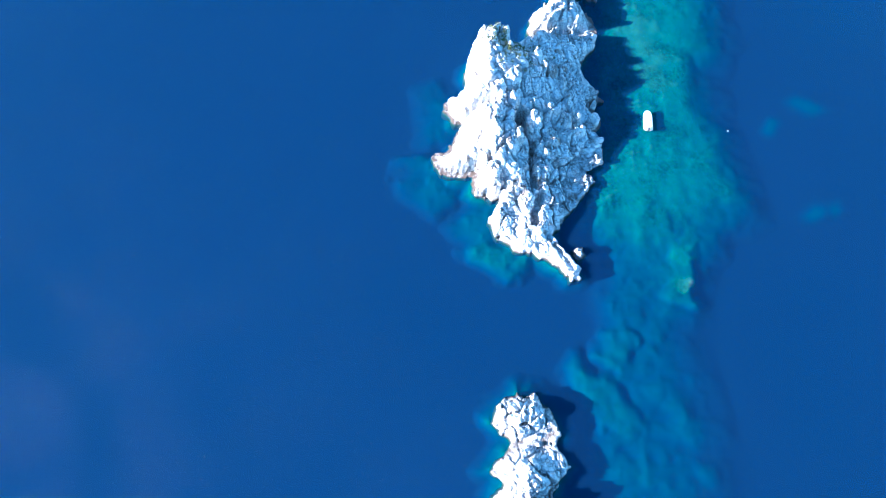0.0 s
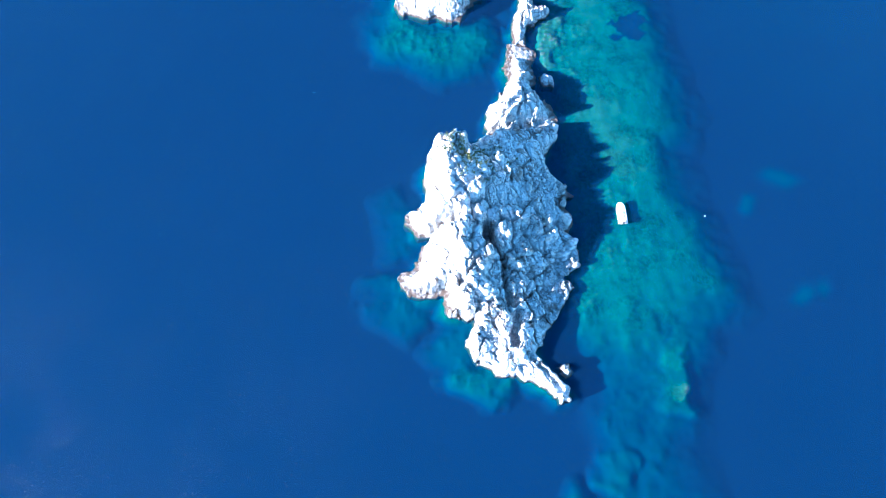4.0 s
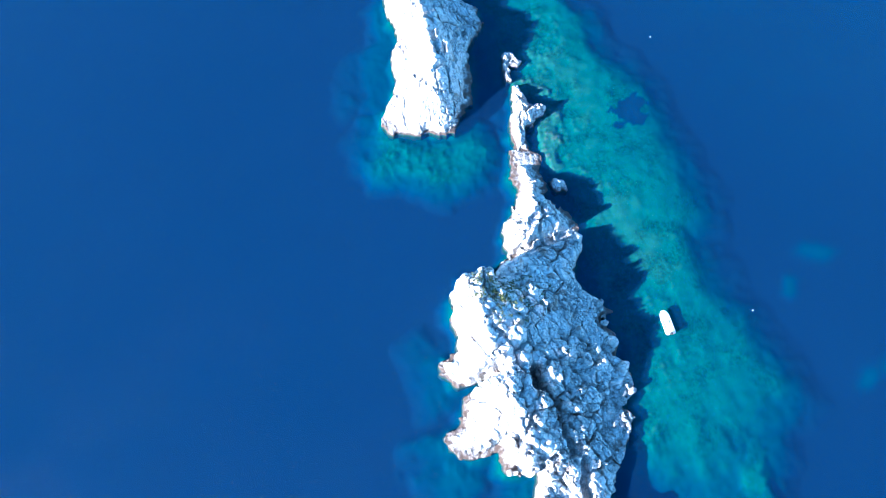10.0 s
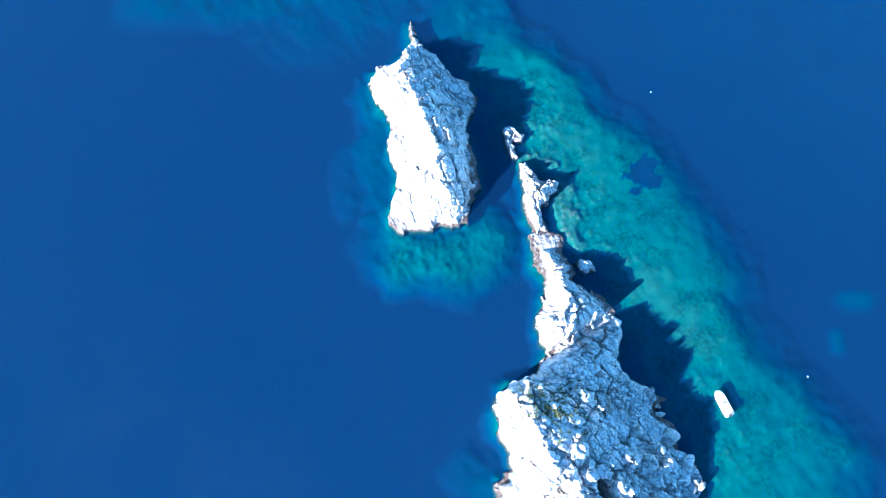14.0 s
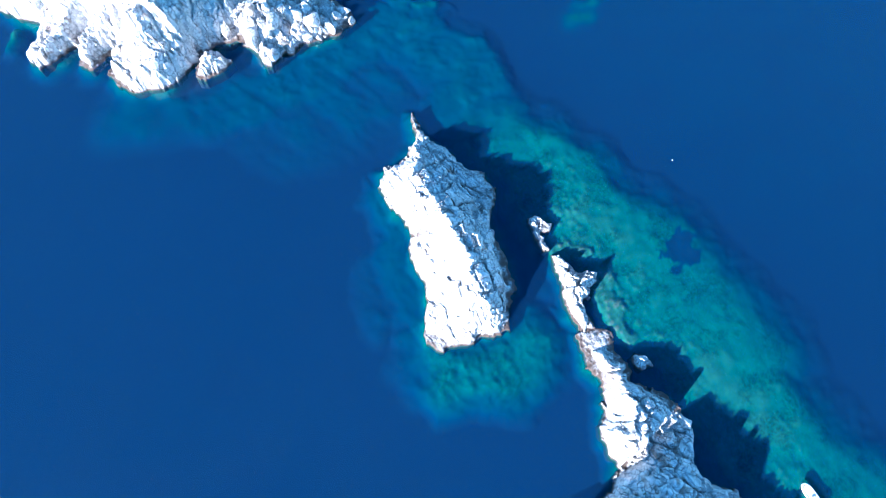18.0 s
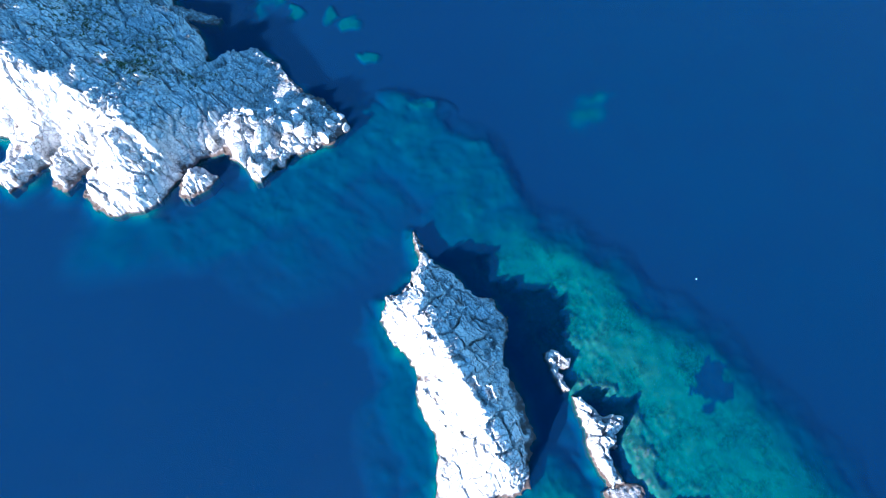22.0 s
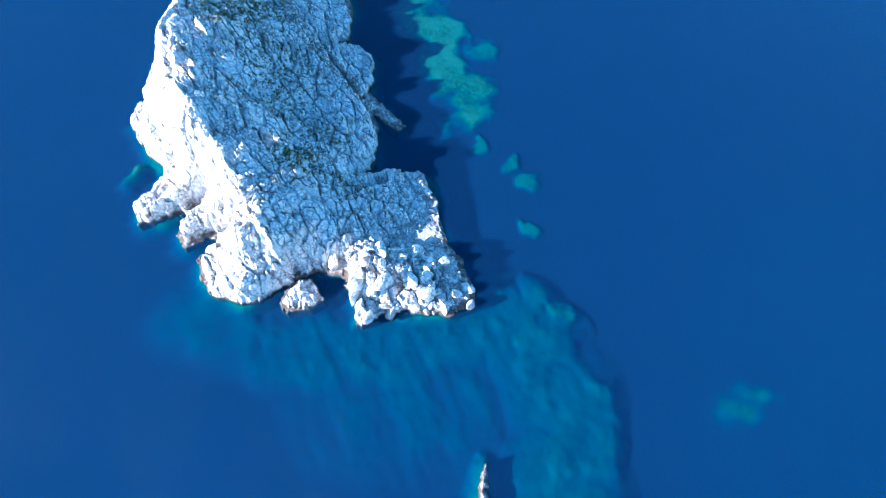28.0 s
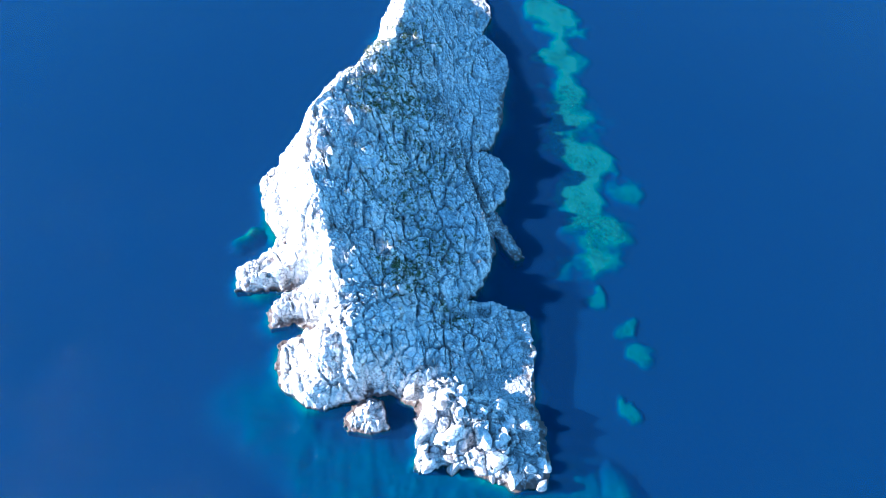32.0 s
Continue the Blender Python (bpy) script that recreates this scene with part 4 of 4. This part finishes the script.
def rigid_boat(m):
    white = plain("white_gelcoat", (0.80, 0.80, 0.79), 0.3, 3.0, 0.06)
    rubber = plain("pale_tube_fabric", (0.76, 0.76, 0.75), 0.55, 5.0, 0.08)
    deck_m = plain("pale_deck", (0.76, 0.76, 0.74), 0.6, 8.0, 0.15)
    dark = plain("dark_engine_cowl", (0.05, 0.05, 0.055), 0.35, 6.0, 0.1)
    seat_m = plain("cream_vinyl", (0.72, 0.70, 0.66), 0.5, 6.0, 0.08)
    steel = plain("stainless_steel", (0.62, 0.62, 0.62), 0.25, 30.0, 0.05, Metallic=1.0)
    glass = plain("smoked_acrylic", (0.10, 0.11, 0.12), 0.1, 5.0, 0.02)
    boat = tagged(new("inflatable_boat"), "white rigid inflatable motorboat lying over the reef", "boat")
    half = lambda y: 1.08 * (1 - max(0.0, (y - 0.8) / 2.35) ** 2.4) ** 0.5 if y > 0.8 else 1.08
    # hull
    bm = bmesh.new()
    secs = []
    for i in range(15):
        y = -2.7 + i * 5.6 / 14
        w = max(half(y), 0.04) * 0.92
        keel = -0.35 + 0.55 * max(0, (y - 1.4) / 1.5) ** 2
        secs.append([(-w, y, 0.38), (-w * 0.86, y, 0.05), (0, y, keel), (w * 0.86, y, 0.05), (w, y, 0.38)])
    loft(bm, secs)
    bm.faces.new([v for v in bm.verts if abs(v.co.y + 2.7) < 1e-4])
    part("hull", bm, white, boat)
    # inflated collar, one tube each side and the bow
    for side, name in ((-1, "side_tube"), (1, "side_tube")):
        bm = bmesh.new()
        ys = [-3.05, -2.95, -2.7, -1.8, -0.9, 0, 0.8, 1.4, 1.9, 2.2]
        tube(bm, [(side * half(y), y, 0.42 + 0.03 * max(0, y)) for y in ys], [0.05, 0.17, 0.25] + [0.26] * 7)
        part(name, bm, rubber, boat)
    bm = bmesh.new()
    arc = [2.2, 2.5, 2.75, 2.95, 3.08]
    pts = [(-half(y), y, 0.42 + 0.03 * y) for y in arc] + [(0, 3.15, 0.52)] + [(half(y), y, 0.42 + 0.03 * y) for y in arc[::-1]]
    tube(bm, pts, 0.26)
    part("bow_tube", bm, rubber, boat)
    # deck
    bm = bmesh.new()
    loft(bm, [[(-max(half(y) - 0.12, 0.05), y, 0.58), (0, y, 0.60), (max(half(y) - 0.12, 0.05), y, 0.58)] for y in [-2.7 + i * 0.4 for i in range(14)]])
    part("deck", bm, deck_m, boat)
    bm = bmesh.new()
    box(bm, 0, -2.66, 0.5, 1.7, 0.10, 0.5)
    part("transom", bm, white, boat)
    bm = bmesh.new()
    box(bm, 0, 0.05, 0.68, 0.75, 0.6, 0.5, 0.08)
    console = part("console", bm, white, boat)
    bm = bmesh.new()
    tube(bm, [(0.2 * math.cos(a), -0.36, 0.80 + 0.2 * math.sin(a)) for a in [i * math.pi / 8 for i in range(17)]], 0.02, 6)
    part("steering_wheel", bm, dark, console)
    bm = bmesh.new()
    loft(bm, [[(-0.36, 0.25, 0.90), (-0.28, 0.34, 0.92), (0.28, 0.34, 0.92), (0.36, 0.25, 0.90)], [(-0.32, 0.12, 1.05), (-0.25, 0.2, 1.07), (0.25, 0.2, 1.07), (0.32, 0.12, 1.05)]])
    bmesh.ops.solidify(bm, geom=bm.faces[:], thickness=0.012)
    part("windscreen", bm, glass, console)
    for y, n in ((-0.95, "helm_seat"), (-2.15, "stern_bench")):
        bm = bmesh.new()
        box(bm, 0, y, 0.50, 0.9 if y > -2 else 1.5, 0.5, 0.45, 0.08)
        seat = part(n, bm, white, boat)
        bm = bmesh.new()
        box(bm, 0, y, 0.75, 0.86 if y > -2 else 1.45, 0.46, 0.12, 0.05)
        part("cushion", bm, seat_m, seat)
    bm = bmesh.new()
    loft(bm, [[(-max(half(y) - 0.25, 0.05), y, 0.68), (0, y, 0.72), (max(half(y) - 0.25, 0.05), y, 0.68)] for y in (1.1, 1.6, 2.1, 2.5, 2.75)])
    bmesh.ops.solidify(bm, geom=bm.faces[:], thickness=0.1)
    part("bow_sunpad", bm, seat_m, boat)
    bm = bmesh.new()
    tube(bm, [(-0.8, -2.4, 0.5), (-0.8, -2.5, 0.9), (-0.5, -2.52, 1.1), (0.5, -2.52, 1.1), (0.8, -2.5, 0.9), (0.8, -2.4, 0.5)], 0.035, 8)
    part("roll_bar", bm, steel, boat)
    bm = bmesh.new()
    box(bm, 0, -2.95, 0.95, 0.42, 0.62, 0.48, 0.12)
    engine = part("outboard_motor", bm, dark, boat, "dark outboard motor on the transom")
    bm = bmesh.new()
    box(bm, 0, -2.98, 0.25, 0.16, 0.26, 1.0, 0.04)
    part("motor_leg", bm, dark, engine)
    for x in (-0.62, 0.62):
        bm = bmesh.new()
        box(bm, x, -2.9, 0.36, 0.5, 0.45, 0.05, 0.02)
        part("swim_step", bm, white, boat)
    boat.matrix_basis = m
    return boat


rigid_boat(pose(59.15, 81.1, -0.02, 0, 0, -3))


def buoy(x, y, r, label):
    white = plain("buoy_plastic", (0.78, 0.77, 0.74), 0.45, 4.0, 0.2)
    base = tagged(new("mooring_buoy"), label, "buoy", "mooring buoys")
    bm = bmesh.new()
    bmesh.ops.create_uvsphere(bm, u_segments=16, v_segments=10, radius=r)
    for vv in bm.verts:
        vv.co.z *= 0.9
    for fc in bm.faces:
        fc.smooth = True
    part("float", bm, white, base)
    bm = bmesh.new()
    tube(bm, [(0.09 * math.cos(a), 0, r * 0.95 + 0.09 * math.sin(a)) for a in [i * math.pi / 6 for i in range(13)]], 0.02, 6)
    part("mooring_eye", bm, white, base)
    base.location = (x, y, r * 0.25)


buoy(82.1, 78.0, 0.2, "small white mooring buoy afloat east of the boat")
buoy(91.8, 166.9, 0.2, "small white mooring buoy afloat beyond the reef")


# ---------------------------------------------------------------- wavelets that catch the sun
def wavelet_material():
    k = Nodes("wavelet_water")
    clear = k.add("ShaderNodeBsdfTransparent", Color=(1, 1, 1, 1))
    gloss = k.add("ShaderNodeBsdfGlossy", Color=(0.85, 0.93, 1, 1), Roughness=0.29)
    top = k.add("ShaderNodeMixShader")
    k.put(top, 0, k.add("ShaderNodeFresnel", IOR=1.33).outputs[0])
    k.put(top, 1, clear.outputs[0])
    k.put(top, 2, gloss.outputs[0])
    return k.finish(top.outputs[0])


def wavelets(count, box, seed):
    """Small tilted facets of the wind ripples, many too small to tell apart."""
    r = np.random.RandomState(seed)
    x, y = r.uniform(box[0], box[2], count), r.uniform(box[1], box[3], count)
    keep = np.ones(count, bool)
    for coast in (COAST_A, COAST_B, COAST_C, COAST_D):
        keep &= coast_distance(coast, x, y) < -2.0
    keep &= r.uniform(0, 1, count) < 0.5 + 0.9 * fbm(x * 0.07, y * 0.07, 3, seed)
    x, y = x[keep], y[keep]
    n = len(x)
    size = 0.035 + 0.055 * r.uniform(0, 1, n) ** 1.6
    gx, gy = r.normal(0.19, 0.19, n), r.normal(0.03, 0.2, n)
    turn = r.uniform(0, 6.28, n)
    v = np.zeros((n, 3, 3))
    for i in range(3):
        a = turn + i * 2.094
        dx, dy = np.cos(a) * size * 1.25, np.sin(a) * size * 0.85
        v[:, i] = np.stack([x + dx, y + dy, 0.09 + gx * dx + gy * dy], -1)
    me = bpy.data.meshes.new("wave_ripples")
    me.vertices.add(3 * n)
    me.vertices.foreach_set("co", v.astype(np.float32).ravel())
    me.loops.add(3 * n)
    me.loops.foreach_set("vertex_index", np.arange(3 * n, dtype=np.int32))
    me.polygons.add(n)
    me.polygons.foreach_set("loop_start", np.arange(0, 3 * n, 3, dtype=np.int32))
    me.update(calc_edges=True)
    me.materials.append(wavelet_material())
    ob = new("wave_ripples", me)
    ob.visible_shadow = False
    return tagged(ob, "glittering wind ripples on the open blue sea", "ripples", "", "stuff")


wavelets(520000, (-175, -60, 5, 330), 501)
